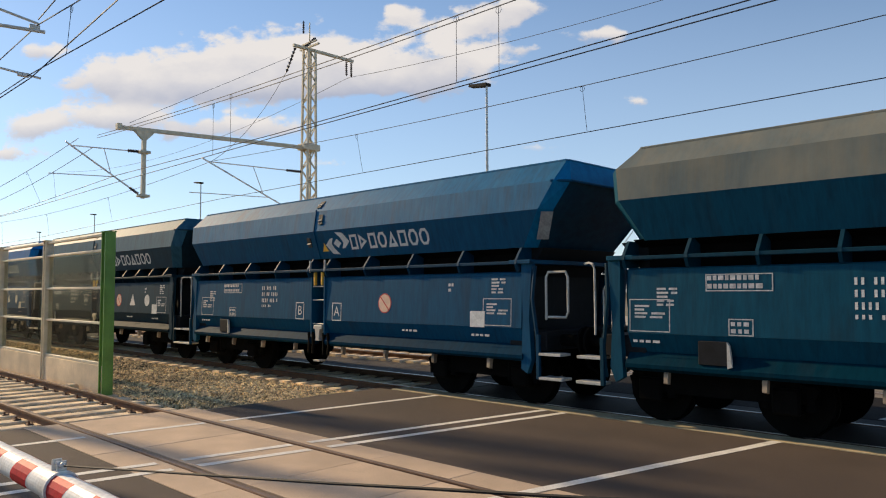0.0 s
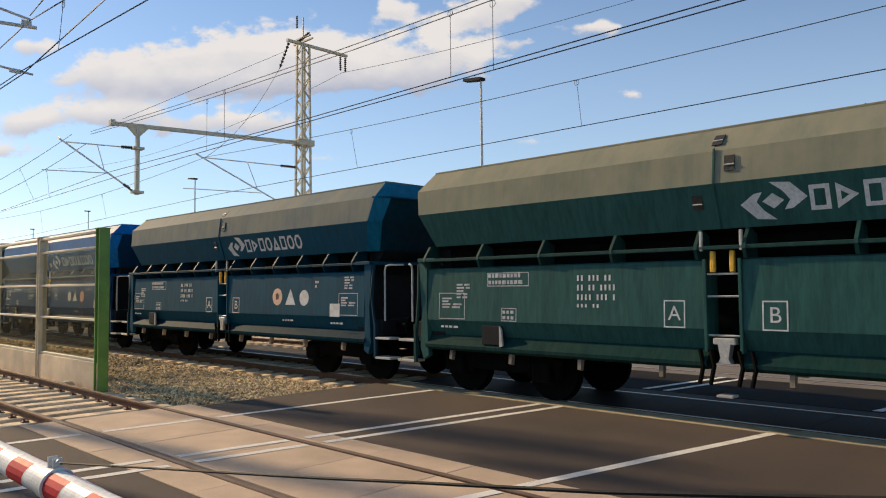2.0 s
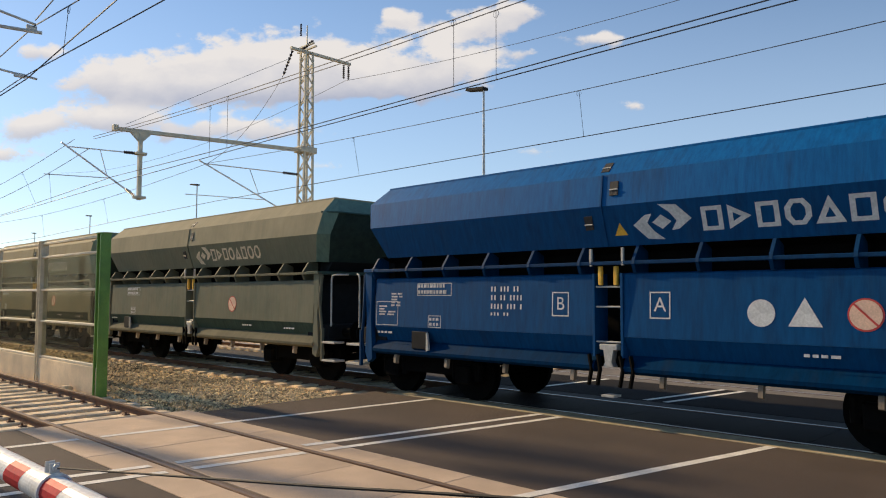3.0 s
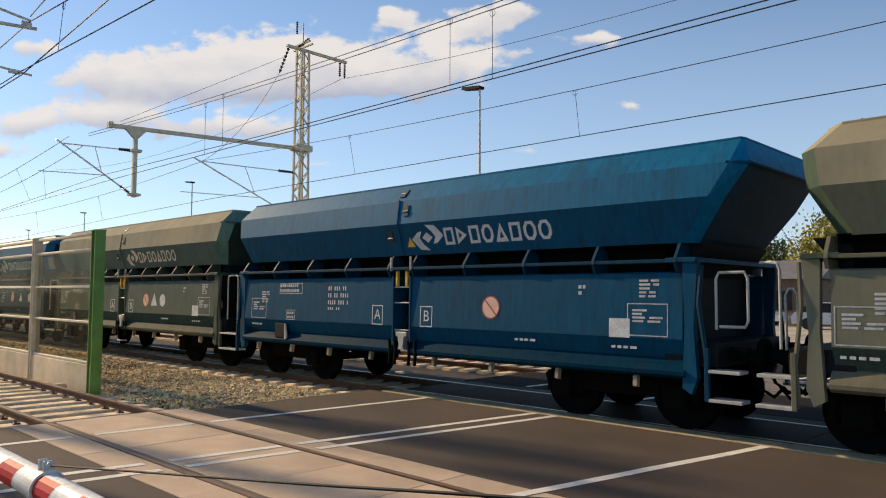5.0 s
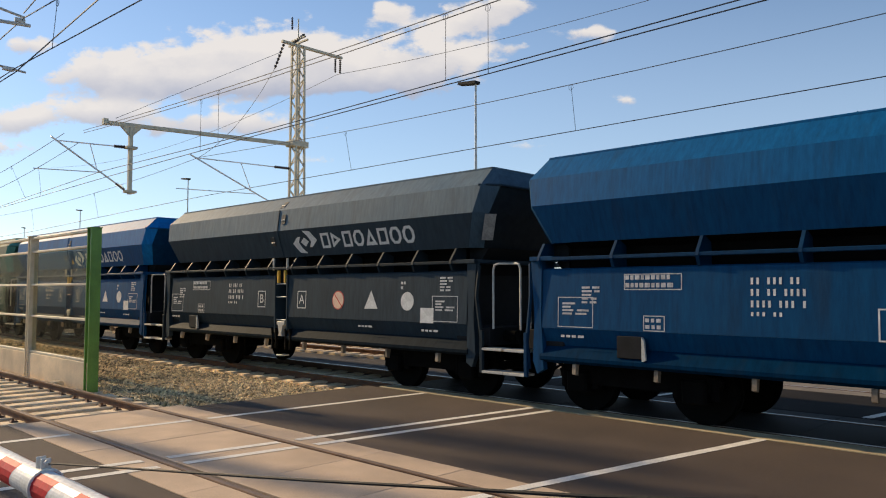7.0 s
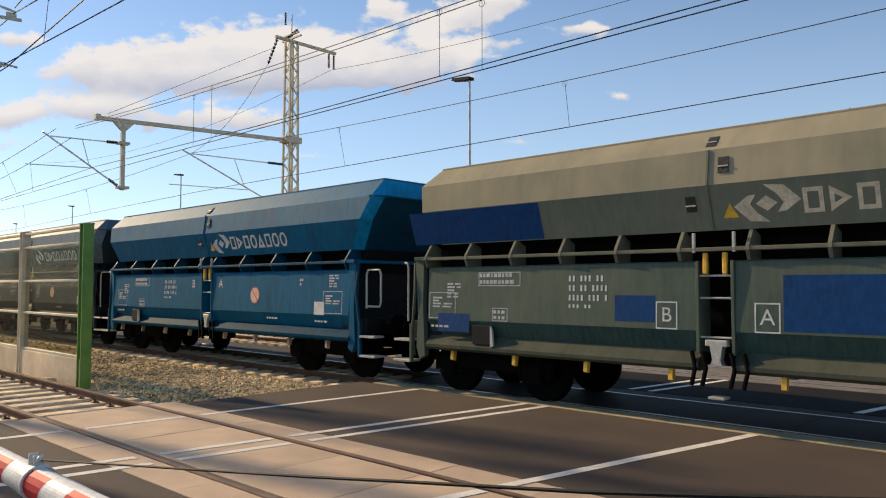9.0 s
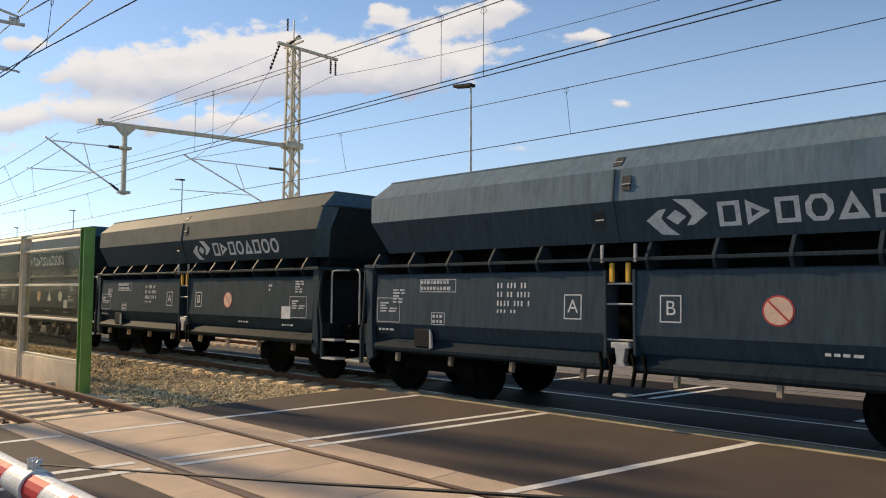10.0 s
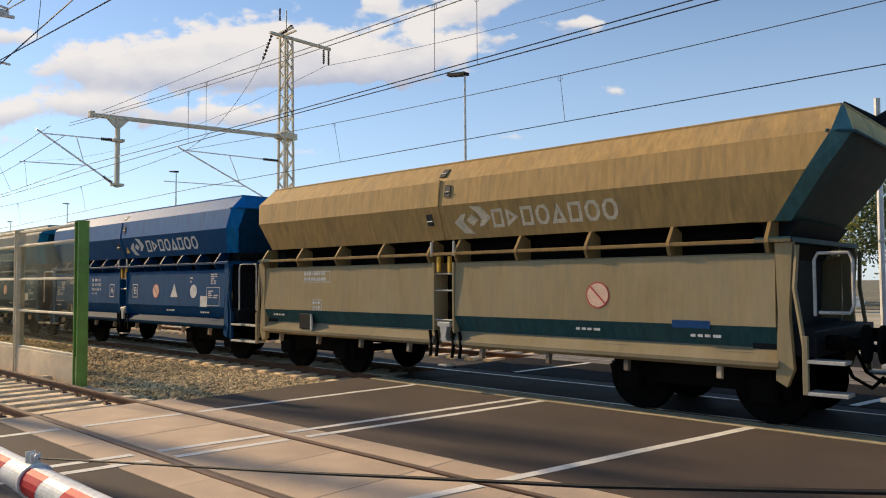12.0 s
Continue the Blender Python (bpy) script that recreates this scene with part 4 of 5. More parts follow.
def frame_rect(bm, x0, x1, y0, y1, w):
    rect(bm, x0, x1, y0, y0 + w)
    rect(bm, x0, x1, y1 - w, y1)
    rect(bm, x0, x0 + w, y0 + w, y1 - w)
    rect(bm, x1 - w, x1, y0 + w, y1 - w)


def disc(bm, r, n=28):
    flat(bm, [(r * math.cos(2 * math.pi * k / n), r * math.sin(2 * math.pi * k / n)) for k in range(n)])


def letter_mesh(ch):
    cu = bpy.data.curves.new("letter", "FONT")
    cu.body, cu.size, cu.align_x, cu.align_y = ch, 0.27, "CENTER", "CENTER"
    ob = bpy.data.objects.new("letter", cu)
    scene.collection.objects.link(ob)
    me = bpy.data.meshes.new_from_object(ob.evaluated_get(bpy.context.evaluated_depsgraph_get()))
    bpy.data.objects.remove(ob)
    me.materials.clear()
    me.materials.append(MARK)
    return me


def mesh_of(bm, mt):
    me = bpy.data.meshes.new("marking")
    bm.to_mesh(me)
    bm.free()
    me.materials.append(mt)
    return me


def marking_meshes():
    k = {"A": letter_mesh("A"), "B": letter_mesh("B")}
    bm = B()
    frame_rect(bm, -0.15, 0.15, -0.18, 0.18, 0.018)
    k["frame"] = mesh_of(bm, MARK)
    bm = B()
    disc(bm, 0.165)
    k["disc"] = mesh_of(bm, MARK)
    bm = B()
    disc(bm, 0.165)
    k["disc_orange"] = mesh_of(bm, ORANGE)
    bm = B()
    disc(bm, 0.185)
    k["ring"] = mesh_of(bm, SIGN_RED)
    bm = B()
    disc(bm, 0.185)
    k["disc_cream"] = mesh_of(bm, ORANGE)
    bm = B()
    a = 0.016
    flat(bm, [(-0.12 - a, 0.12), (-0.12, 0.12 + a), (0.12 + a, -0.12), (0.12, -0.12 - a)])
    k["bar"] = mesh_of(bm, SIGN_RED)
    bm = B()
    flat(bm, [(-0.05, -0.07), (0.06, -0.05), (0.07, 0.04), (0.0, 0.09), (-0.07, 0.05)])
    k["blot"] = mesh_of(bm, RUST)
    bm = B()
    flat(bm, [(-0.19, -0.15), (0.19, -0.15), (0, 0.19)])
    k["triangle"] = mesh_of(bm, MARK)
    # emblem: two plain hooked leaves round a small square
    for nm, mt in (("", MARK), ("_tan", MARK_TAN)):
        bm = B()
        flat(bm, [(-0.40, -0.02), (-0.22, 0.10), (-0.12, 0.11), (-0.20, 0.0), (-0.12, -0.11), (0.02, -0.22), (-0.22, -0.20)])
        flat(bm, [(0.40, 0.02), (0.22, -0.10), (0.12, -0.11), (0.20, 0.0), (0.12, 0.11), (-0.02, 0.22), (0.22, 0.20)])
        flat(bm, [(-0.13, 0.0), (0.0, -0.09), (0.13, 0.0), (0.0, 0.09)])
        k["emblem" + nm] = mesh_of(bm, mt)
        # wordmark: a row of plain outlines, four- and six-sided and triangular
        for n, outer in enumerate(([(-0.11, -0.15), (0.11, -0.15), (0.11, 0.15), (-0.11, 0.15)], [(-0.13, -0.15), (0.13, -0.15), (0.0, 0.16)],
                                   [(-0.11, -0.15), (0.12, 0.0), (-0.11, 0.15)],
                                   [(-0.06, -0.15), (0.06, -0.15), (0.12, -0.06), (0.12, 0.06), (0.06, 0.15), (-0.06, 0.15), (-0.12, 0.06), (-0.12, -0.06)])):
            bm = B()
            mid = (sum(p[0] for p in outer) / len(outer), sum(p[1] for p in outer) / len(outer))
            kx, ky = (0.55, 0.66) if len(outer) > 3 else (0.36, 0.36)
            vo = [bm.verts.new((*p, 0)) for p in outer]
            vi = [bm.verts.new((mid[0] + (p[0] - mid[0]) * kx, mid[1] + (p[1] - mid[1]) * ky, 0)) for p in outer]
            for q in range(len(outer)):
                r_ = (q + 1) % len(outer)
                bm.faces.new((vo[q], vo[r_], vi[r_], vi[q]))
            k["block%d%s" % (n, nm)] = mesh_of(bm, mt)
    # groups of unreadable writing as plain bars
    rng = random.Random(7)

    def bars(rows, w0, h, gap, fr=None):
        b2 = B()
        y = 0.0
        for n in rows:
            x = 0.0
            for _ in range(n):
                w2 = w0 * rng.uniform(0.6, 1.2)
                rect(b2, x, x + w2, y - h, y)
                x += w2 + gap
            y -= h * 1.75
        if fr:
            frame_rect(b2, *fr, 0.014)
        return mesh_of(b2, MARK_DATA)
    b3 = B()
    for row, words in enumerate(((2, 3, 2), (2, 2, 4), (4, 3, 1), (3, 2))):
        x = 0.0
        h = 0.082 if row < 3 else 0.05
        for n in words:
            for _ in range(n):
                rect(b3, x, x + 0.030, -row * 0.138 - h, -row * 0.138)
                x += 0.068
            x += 0.06
    k["number"] = mesh_of(b3, MARK)
    k["grid"] = bars((9, 9), 0.07, 0.06, 0.02, (-0.02, 0.82, -0.20, 0.02))
    k["rows"] = bars((2, 2, 1, 2, 2), 0.14, 0.03, 0.04)
    k["plate"] = bars((1, 1, 2, 2), 0.2, 0.028, 0.06, (-0.08, 0.52, -0.36, 0.08))
    k["small"] = bars((4,), 0.10, 0.035, 0.03)
    k["caption"] = bars((2, 1), 0.06, 0.05, 0.02)
    k["box"] = bars((3, 3), 0.06, 0.05, 0.03, (-0.03, 0.28, -0.17, 0.04))
    bm = B()
    rect(bm, -0.16, 0.16, -0.13, 0.13)
    k["white_panel"] = mesh_of(bm, MARK)
    bm = B()
    flat(bm, [(-0.10, -0.08), (0.10, -0.08), (0, 0.10)])
    k["warning"] = mesh_of(bm, YELLOW)
    bm = B()
    rect(bm, -0.095, 0.095, -0.25, 0.25)
    k["end_plate"] = mesh_of(bm, MARK_DIM)
    return k


def add_markings(w, k, spec):
    order, signs, logo = spec["order"], spec["signs"], spec["logo"]

    def put(name, key, m):
        ob = new(name, k[key])
        ob.parent = w
        ob.matrix_basis = m
        if name == "inscription":
            tagged(ob, kind="stuff")
        return ob
    tan = "_tan" if logo == "tan" else ""
    big = spec.get("size", 1.0)
    s = Matrix.Diagonal((big, big, 1, 1))
    bold = spec.get("bold", False)
    if bold:
        s = Matrix.Diagonal((1.08, 1.05, 1, 1))
    left, pitch = (1.37, 0.345) if bold else (1.04, 0.284 * big)
    put("emblem", "emblem" + tan, slope_pose(0.85 if bold else 0.66, 2.79) @ Matrix.Diagonal((0.98 * s[0][0], 1.05 * s[1][1], 1, 1)))
    for n in range(8):
        size = Matrix.Diagonal((1.24, 1.05, 1, 1)) if bold else s
        put("wordmark_block", "block%d%s" % ((0, 2, 0, 3, 1, 0, 3, 3)[n], tan), slope_pose(left + pitch * (n + 0.5), 2.79) @ size)
    if order:
        high = spec["high"]
        for ch, x in zip(order, (-0.80, 0.80) if signs == "ctr" else ((-0.75, 0.75) if bold else (-0.64, 0.64))):
            put("letter", ch, door_pose(x, high))
            if high < 1.8:
                put("letter_frame", "frame", door_pose(x, high))
    xs = {1: (spec["sign_x"],), 3: (1.96, 2.94, 3.92) if bold else (spec["sign_x"] - 0.5, spec["sign_x"], spec["sign_x"] + 0.5)}.get(len(signs), ())
    if signs == "ctr":
        xs = (2.12, 2.62, 3.25)
    for c, x in zip(signs, xs):
        if c == "d":
            put("sign_disc", "disc_cream", door_pose(x, 1.62))
            put("sign_blot", "blot", door_pose(x, 1.62, 0.007))
        elif c in "ro":
            put("sign_ring", "ring", door_pose(x, 1.60))
            put("sign_disc", "disc_orange", door_pose(x, 1.60, 0.007))
            put("sign_bar", "bar", door_pose(x, 1.60, 0.010))
        elif c == "t":
            put("sign_triangle", "triangle", door_pose(x, 1.60))
        else:
            put("sign_disc", "disc", door_pose(x, 1.60))
    if order:
        put("inscription", "number", door_pose(-2.15, 1.95))
    put("inscription", "grid", door_pose(-3.85, 2.0))
    if order:
        put("inscription", "rows", door_pose(-4.55, 1.85))
    if order:
        put("inscription", "plate", door_pose(-4.88, 1.62))
    put("inscription", "box", door_pose(-3.55, 1.42))
    put("inscription", "small", door_pose(-4.9, 1.15))
    if order:
        put("inscription", "caption", door_pose(3.75, 1.95))
    if order:
        put("inscription", "plate", door_pose(4.62, 1.62))
    if order:
        put("inscription", "rows", door_pose(4.72, 2.02))
    put("inscription", "small", door_pose(2.6, 1.14))
    put("inscription", "small", door_pose(4.3, 1.12))
    if order:
        put("label_panel", "white_panel", door_pose(4.42, 1.36))
    if spec.get("warn"):
        put("warning_sign", "warning", slope_pose(0.22, 2.72))
    if spec.get("plates"):
        for sy in (-1, 1):
            put("end_plate", "end_plate", pose(5.715, sy * 1.266, 2.82, 90 + 36, 0, 52 if sy < 0 else 128))
    for x, z, wd, hg in spec.get("patches", ()):
        bm = B()
        rect(bm, -wd / 2, wd / 2, -hg / 2, hg / 2)
        ob = part("paint_patch", bm, PAINT, w, "fresh blue paint patch")
        ob.matrix_basis = slope_pose(x, z) if z > 2.4 else door_pose(x, z)
        ob.color = (0.008, 0.050, 0.160, 0.05)


# colour, dust on the sides, dust on the top, letters, signs, what sets it apart
BLUE, BRIGHT, TEALB, NAVY = (0.001, 0.060, 0.132), (0.001, 0.056, 0.165), (0.002, 0.102, 0.205), (0.009, 0.036, 0.058)
GREY, GREEN, OLIVE, OCHRE = (0.022, 0.046, 0.060), (0.026, 0.088, 0.080), (0.090, 0.110, 0.075), (0.420, 0.260, 0.090)
TEAL = (0.002, 0.056, 0.098)
TRAIN = [
    (TEAL, 0.04, 0.55, "AB", "", "white", "teal-blue hopper wagon with a dusty grey top"),
    (BLUE, 0.02, 0.13, "BA", "r", "white", "blue hopper wagon with a slightly dusty top"),
    (NAVY, 0.03, 0.02, "AB", "rtc", "white", "dark navy hopper wagon with round and triangular signs"),
    (BRIGHT, 0.02, 0.05, "AB", "rtc", "white", "bright blue hopper wagon with scratched top panels"),
    (GREEN, 0.10, 0.75, "AB", "", "dim", "green hopper wagon with a dusty tan top"),
    (TEAL, 0.08, 0.48, "AB", "dtc", "white", "teal hopper wagon with a dusty top and orange sign"),
    (BRIGHT, 0.02, 0.03, "BA", "ctr", "white", "blue hopper wagon with three signs on its doors"),
    (OLIVE, 0.40, 0.85, "", "r", "tan", "olive-green dusty hopper wagon with a faded wordmark"),
    ((0.20, 0.16, 0.07), 0.4, 0.8, "", "r", "tan", "ochre-olive dusty hopper wagon"),
    ((0.11, 0.12, 0.075), 0.35, 0.8, "AB", "", "tan", "olive hopper wagon with tan dust"),
    ((0.001, 0.062, 0.128), 0.02, 0.08, "AB", "r", "white", "blue hopper wagon with a dented top edge"),
    ((0.045, 0.085, 0.075), 0.25, 0.95, "AB", "rtc", "tan", "grey-green hopper wagon with a tan dusty top"),
    ((0.002, 0.044, 0.090), 0.02, 0.02, "BA", "rtc", "white", "dark blue hopper wagon with pale end plates"),
    ((0.001, 0.048, 0.128), 0.02, 0.03, "BA", "r", "small", "blue hopper wagon with a small wordmark"),
    ((0.022, 0.038, 0.053), 0.04, 0.14, "BA", "rtc", "white", "black-grey hopper wagon with pale streaked top"),
    (BRIGHT, 0.02, 0.05, "AB", "otc", "white", "bright blue hopper wagon with an orange sign"),
    (GREEN, 0.2, 0.6, "AB", "rtc", "white", "dull green hopper wagon"),
    ((0.085, 0.120, 0.095), 0.45, 0.95, "BA", "", "tan", "olive hopper wagon patched with blue paint"),
    (TEALB, 0.03, 0.15, "BA", "o", "white", "clear teal-blue hopper wagon with an orange sign"),
    ((0.040, 0.060, 0.076), 0.06, 0.14, "AB", "o", "white", "dark grey hopper wagon with a lightly dusty top"),
    ((0.026, 0.044, 0.054), 0.10, 0.25, "AB", "r", "white", "dark grey hopper wagon with whitish run-off stains"),
    (GREY, 0.04, 0.10, "AB", "rtc", "white", "dark grey hopper wagon with three signs"),
    ((0.002, 0.048, 0.140), 0.02, 0.03, "AB", "rtc", "white", "vivid blue hopper wagon with a scratched top"),
    (OCHRE, 0.22, 0.34, "", "r", "tan", "ochre hopper wagon thick with tan dust"),
    (BRIGHT, 0.02, 0.03, "AB", "rtc", "white", "blue hopper wagon following the ochre one"),
    (TEAL, 0.1, 0.5, "BA", "r", "white", "teal-grey hopper wagon near the train's end"),
    (BLUE, 0.05, 0.2, "AB", "rtc", "white", "plain blue hopper wagon near the train's end"),
    (NAVY, 0.05, 0.2, "BA", "r", "white", "navy blue hopper wagon at the train's end"),
]
BOLD = (2, 3, 6, 12, 14, 15, 19, 20, 21, 22, 24)      # wagons with wide lettering and wide-set signs
DUSTY = {7: ((0.050, 0.085, 0.070), 0.45), 8: ((0.055, 0.080, 0.060), 0.60), 9: ((0.050, 0.080, 0.060), 0.50), 11: ((0.038, 0.078, 0.068), 0.28),
         17: ((0.045, 0.085, 0.072), 0.28), 23: ((0.27, 0.185, 0.065), 0.65)}      # paint and dust of doors and ends under the dusty tops
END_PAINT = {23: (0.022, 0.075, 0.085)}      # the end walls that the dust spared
DOORS = {"discharge_door", "door_sill", "corner_post", "recess_cheek", "brake_pipe", "step_hanger"}
SHADE_PAINT = {"door_sill": 0.42, "bracket": 0.6, "belt_rail": 0.6, "hopper_end": 0.6, "brake_pipe": 0.5, "step_hanger": 0.6}      # shade put into the paint of parts low on the wagon, under the belt and at the ends
SKY_LIFT = {2: 2.2, 14: 3.0, 19: 2.6}      # top panels' paint lightened for the sky light they catch
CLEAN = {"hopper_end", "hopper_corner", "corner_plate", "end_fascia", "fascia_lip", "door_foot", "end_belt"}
EDGE_LIFT = {"corner_plate": 2.4, "end_fascia": 2.2}      # edge plates and fascia: sky light put into the paint
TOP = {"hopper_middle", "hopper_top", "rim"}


def build_train():
    bases = {kind: wagon_template(kind) for kind in ("close", "wide")}
    fresh = dict(bases)
    k = marking_meshes()
    wagons = []
    for i, (col, side, top, order, signs, logo, label) in enumerate(TRAIN):
        kind = "wide" if i in WIDE else "close"
        w = fresh.pop(kind) if kind in fresh else None
        if w is None:
            w = copy_thing(bases[kind], pose(0, 0, 0))
        wagons.append(w)
    for w, (col, side, top, order, signs, logo, label) in zip(wagons, TRAIN):
        tagged(w, label)
        for ob in w.children_recursive:
            nm = ob.name.split(".")[0]
            paint, dust = col, top if nm in TOP else side
            n_ = wagons.index(w)
            if n_ in DUSTY and (nm in DOORS or nm in CLEAN):
                paint, dust = DUSTY[n_]
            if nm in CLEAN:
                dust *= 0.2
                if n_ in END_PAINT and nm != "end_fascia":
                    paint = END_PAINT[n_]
            if nm in SHADE_PAINT:
                paint = tuple(c * SHADE_PAINT[nm] for c in paint)
            if nm in EDGE_LIFT:
                paint = tuple(c * EDGE_LIFT[nm] for c in paint)
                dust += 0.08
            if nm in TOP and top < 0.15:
                paint = tuple(c * SKY_LIFT.get(n_, 1.7) for c in paint)
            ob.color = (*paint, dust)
            if nm == "door_catch" and "patched" in label:
                ob.material_slots[0].link = "OBJECT"
                ob.material_slots[0].material = YELLOW
        add_markings(w, k, {"order": order, "signs": signs, "logo": "tan" if logo == "tan" else "white", "high": {18: 1.85, 6: 1.68}.get(wagons.index(w), 1.60 if wagons.index(w) in BOLD else 1.42), "sign_x": 2.95 if wagons.index(w) == 23 else (2.87 if wagons.index(w) == 5 else 2.1), "size": 0.72 if logo == "small" else 1.0, "bold": wagons.index(w) in BOLD, "patches": ((-4.0, 2.78, 2.75, 0.56), (4.5, 1.15, 1.1, 0.24), (1.75, 1.6, 1.85, 0.66), (-4.4, 1.2, 0.7, 0.3), (-1.1, 1.5, 0.6, 0.35)) if "patched" in label else (((4.3, 1.24, 0.5, 0.10),) if "ochre hopper wagon thick" in label else ()),
                            "warn": "bright" in label or "blue" in label, "plates": "plates" in label or "streaked" in label or "patched" in label or "slightly" in label})
    return wagons


# ---------------------------------------------------------------- far right: trees, cars, pole
def build_tree(name, x, y, h, spread, leaf, label, seed):
    rng = random.Random(seed)
    t = thing(name, label, "tree", "trees behind the railway", at=(x, y, -0.3))
    bm = B()
    tube(bm, [(0, 0, 0), (0.1, 0.05, h * 0.3), (-0.05, 0.1, h * 0.62), (0, 0, h * 0.9)], 0.22, 8, r_end=0.05)
    tips = []
    for _ in range(16):
        z = h * rng.uniform(0.22, 0.8)
        a, l = rng.uniform(0, 6.28), spread * rng.uniform(0.5, 1.0) * (1.15 - 0.6 * z / h)
        tip = Vector((math.cos(a) * l, math.sin(a) * l, z + l * rng.uniform(0.3, 0.7)))
        tube(bm, [(0, 0, z), tip * 0.5 + Vector((0, 0, z * 0.5)), tip], 0.07, 5, r_end=0.02)
        tips += [tip, tip.lerp(Vector((0, 0, z)), 0.4)]
    part("trunk", bm, BARK, t)
    vs, fs = [], []
    for tip in tips:
        rr = spread * rng.uniform(0.22, 0.42)
        for _ in range(150):
            d = Vector((rng.gauss(0, 1), rng.gauss(0, 1), rng.gauss(0, 0.8))) * rr * 0.55
            p = tip + d
            s = rng.uniform(0.07, 0.16)
            a, b = Vector((rng.gauss(0, 1), rng.gauss(0, 1), rng.gauss(0, 1))).normalized() * s, Vector((rng.gauss(0, 1), rng.gauss(0, 1), rng.gauss(0, 1))).normalized() * s
            n = len(vs)
            vs += [tuple(p - a), tuple(p + b), tuple(p + a), tuple(p - b)]
            fs.append((n, n + 1, n + 2, n + 3))
    from_arrays("crown", vs, fs, leaf, t)


def build_car(x, y, turn, label):
    c = thing("parked_car", label, "car", "parked cars", at=(x, y, 0.02))
    c.rotation_euler = (0, 0, radians(turn))
    bm = B()
    prism(bm, [(-2.1, 0.3), (2.1, 0.3), (2.15, 0.55), (2.0, 0.78), (1.1, 0.92), (-1.95, 0.95), (-2.15, 0.7)], "y", -0.86, 0.86)
    part("body", bm, CAR_PAINT, c)
    bm = B()
    prism(bm, [(1.1, 0.91), (0.45, 1.42), (-1.2, 1.45), (-1.9, 0.94)], "y", -0.72, 0.72)
    part("window_band", bm, CAR_GLASS, c)
    part("roof", box(B(), -1.2, 0.45, -0.70, 0.70, 1.42, 1.48, 0.02), CAR_PAINT, c)
    for a in (-1.3, 1.3):
        for s in (-1, 1):
            part("wheel", tube(B(), [(a, s * 0.70, 0.32), (a, s * 0.88, 0.32)], 0.32, 16), TYRE, c)


def build_far():
    for i, (x, y, h, sp, lf, lab) in enumerate(((-24, 66, 8.5, 3.6, LEAF, "broad green tree behind the car park"), (-19.5, 72, 11.5, 4.2, LEAF, "tall dark green tree behind the car park"),
                                                (-17, 58, 8.0, 3.2, LEAF_WARM, "yellowing tree in low sun"), (-14, 68, 12.0, 4.5, LEAF, "tall dark green tree behind the car park"),
                                                (-29, 74, 7.5, 3.8, LEAF, "green tree behind the car park"), (-34, 70, 6.5, 3.4, LEAF_WARM, "yellowing tree in low sun"), (-9, 75, 12.5, 4.6, LEAF, "tall dark green tree"))):
        build_tree("tree", x, y, h, sp, lf, lab, 20 + i)
    build_car(-12.6, 44, 10, "silver parked car behind the tracks")
    build_car(-18.5, 47, 5, "silver-white parked car behind the tracks")
    hs = thing("house", "low brown brick building behind the car park", "house")
    part("wall", box(B(), -30, -16, 52, 58, -0.3, 3.0, 0.02), BRICK_WALL, hs)
    part("roof", prism(B(), [(51.6, 3.0), (58.4, 3.0), (55, 4.4)], "x", -30.4, -15.6), ROOF, hs)
    for k in range(4):
        part("window", box(B(), -28.4 + 3.2 * k, -27.2 + 3.2 * k, 51.95, 52.05, 0.9, 2.2), CAR_GLASS, hs)
    p = thing("steel_pole", "galvanised steel pole beyond the crossing", "pole")
    part("shaft", tube(B(), [(-7.3, 18.2, -0.1), (-7.3, 18.2, 4.2)], 0.085, 12), STEEL, p)
    part("cap", tube(B(), [(-7.3, 18.2, 4.2), (-7.3, 18.2, 4.26)], 0.10, 12, r_end=0.06), STEEL, p)


def build_cross_sign():
    c = thing("crossing_sign", "grey-backed diagonal cross sign on a pole", "railway sign")
    x, y, z = -3.78, 17.4, 5.10
    part("pole", tube(B(), [(x, y + 0.1, -0.02), (x, y + 0.1, z + 0.5)], 0.06, 10), STEEL, c)
    for a in (32, -32):
        ob = part("cross_board", box(B(), -0.75, 0.75, -0.012, 0.012, -0.09, 0.09, 0.003), DARK_STEEL, c)
        ob.matrix_basis = pose(x, y, z, 0, a, 25)
    part("side_arm", tube(B(), [(x, y + 0.05, z - 0.02), (x - 2.6, y + 0.05, z - 0.42)], 0.045, 8), DARK_STEEL, c)


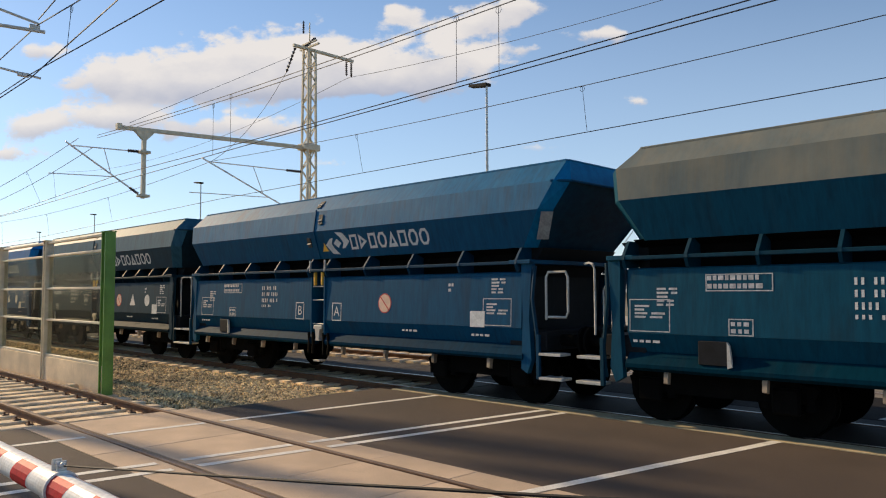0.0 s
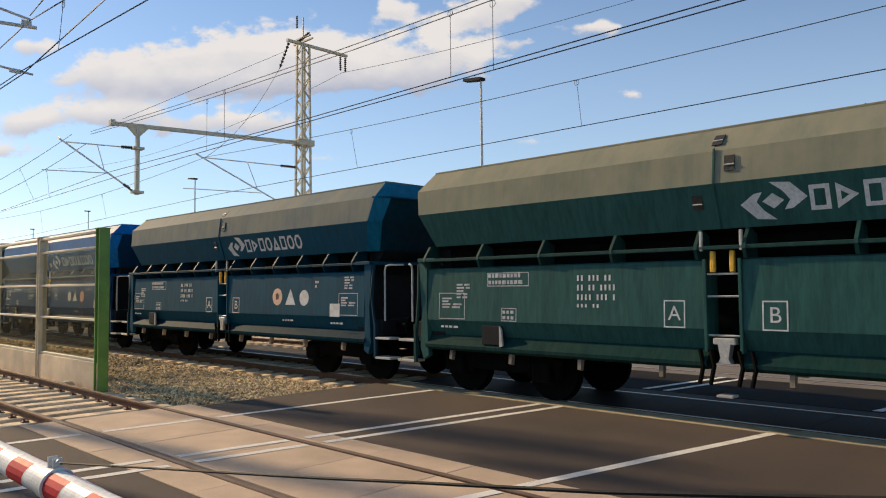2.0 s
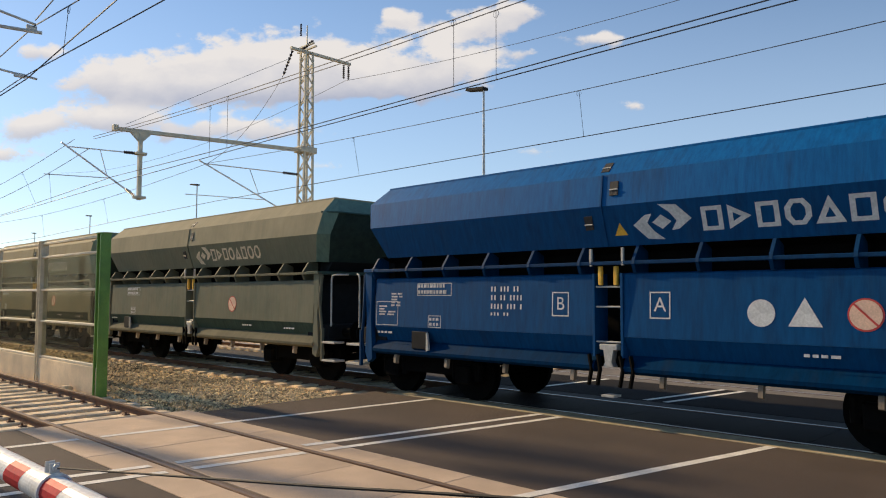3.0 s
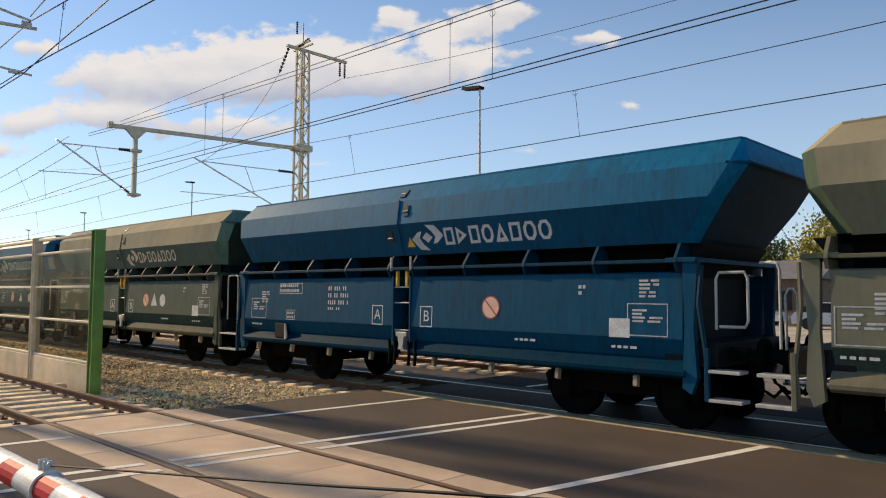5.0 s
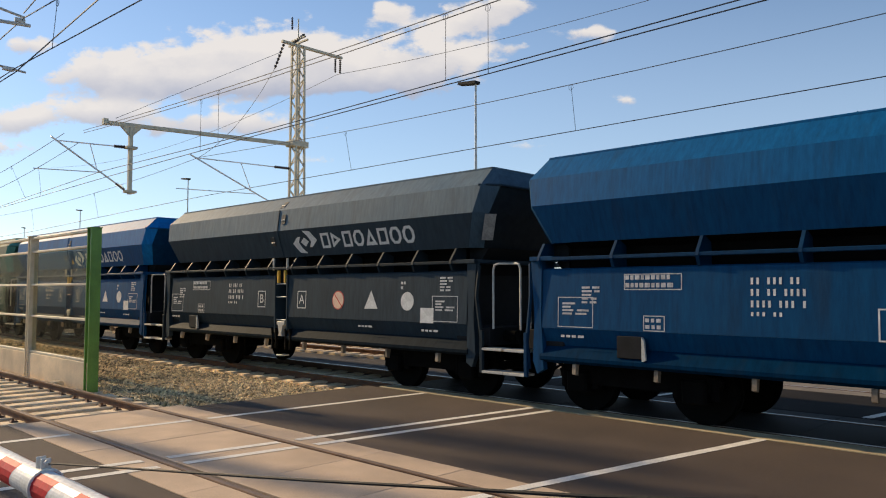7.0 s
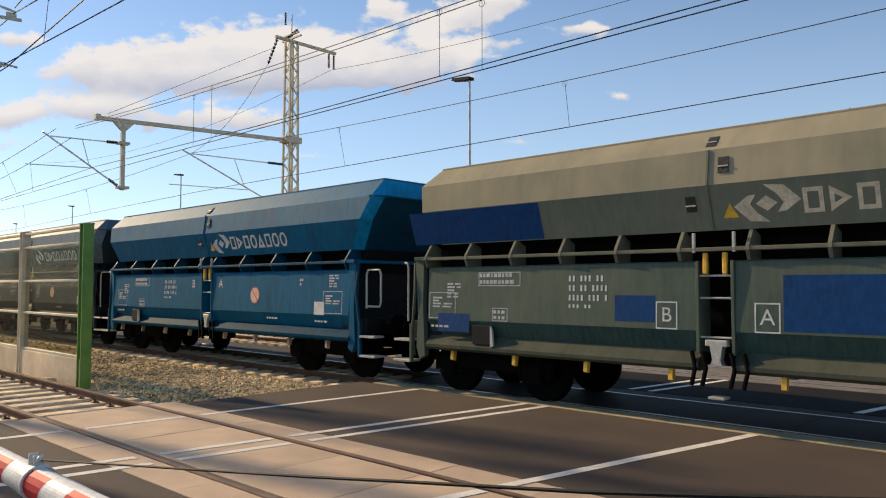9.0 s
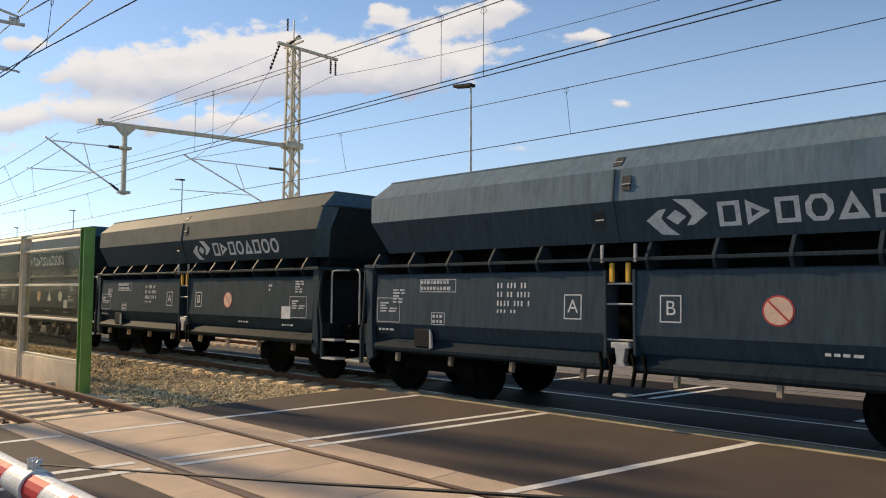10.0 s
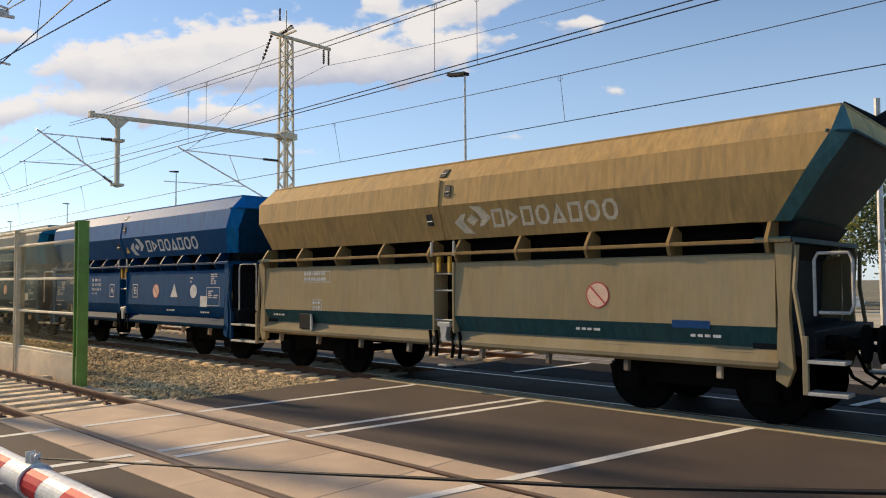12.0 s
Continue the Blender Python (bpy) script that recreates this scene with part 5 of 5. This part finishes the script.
def crossing_pieces(road):
    """Concrete and rubber panels between and beside the rails, each a piece of its own."""
    def run(name, mt, x0, x1, y0, y1, step, z=0.0, seed=1):
        rng = random.Random(seed)
        bm = box(B(), 0.0015, step - 0.0015, 0, y1 - y0, -0.2, 0, 0.005)
        me = bpy.data.meshes.new(name)
        bm.to_mesh(me)
        bm.free()
        me.materials.append(mt)
        n = int((x1 - x0) / step)
        for i in range(n):
            same_mesh(name, me, road, pose(x0 + i * step, y0, z + rng.uniform(-0.002, 0.001), rng.uniform(-0.08, 0.08), rng.uniform(-0.05, 0.05), 0))
    for y0, y1 in ((3.18, 3.595), (3.735, 5.065), (5.205, 5.60)):
        run("concrete_panel", CONCRETE, -11.05, 6.0, y0, y1, 1.2, 0, 3)
    run("edge_beam", KERB, -10.43, 6.4, 9.18, 9.53, 2.4, 0.012, 5)
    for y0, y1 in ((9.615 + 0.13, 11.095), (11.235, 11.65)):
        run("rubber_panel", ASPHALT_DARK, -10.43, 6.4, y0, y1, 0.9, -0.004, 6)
    for y0, y1 in ((14.12, 14.62), (14.78, 16.12), (16.28, 16.84)):
        run("concrete_panel", CONCRETE_GREY, -10.6, 6.2, y0, y1, 1.2, 0, 7)


BAND, BAND0 = 0.20, -3.05
build_ground()
ROAD = bpy.data.objects["road"]
road_lines(ROAD)
WAGONS = build_train()
build_ballast()
build_fence()
build_mast()
build_near_mast()
build_shadow_masts()
build_wires()
build_lamps()
build_boom()
build_far()
build_cross_sign()
build_track("near_track", NEAR, "empty near track with concrete sleepers and rusty rails", -11.42, 60, True)
build_track("far_track", FAR, "track under the passing train", -10.95, 60, False)
build_track("rear_track", THIRD, "rear track behind the train", -11.1, 40, False)
crossing_pieces(ROAD)


# ---------------------------------------------------------------- motion of the train
TRAVEL = [(0.0, -0.36), (0.5, 11.19), (1.0, 22.52), (1.5, 33.40), (2.0, 44.90), (2.5, 56.39), (3.0, 67.85), (5.0, 112.45), (5.5, 123.70), (6.0, 135.05),
          (6.5, 145.80), (7.0, 157.16), (9.0, 203.30), (9.5, 215.13), (10.0, 226.66), (10.5, 238.30), (11.0, 249.94), (11.5, 261.55), (12.0, 272.34)]


def motions():
    """The train rolls past at about 82 km/h."""
    for w, back in zip(WAGONS, BEHIND):
        walk(w, [(t, pose(x - back, FAR, 0)) for t, x in TRAVEL])
    turning = {}
    for w in WAGONS:
        for ob in w.children_recursive:
            if ob.name.startswith("wheelset"):
                x = round(ob.location.x, 2)
                if x not in turning:
                    walk(ob, [(n / FPS, pose(x, 0, 0.46, 0, (88 * n) % 360, 0)) for n in range(12 * FPS + 1)])
                    turning[x] = ob.animation_data
                else:
                    ob.rotation_mode = "QUATERNION"
                    ob.animation_data_create()
                    ob.animation_data.action = turning[x].action
                    ob.animation_data.action_slot = turning[x].action_slot


motions()
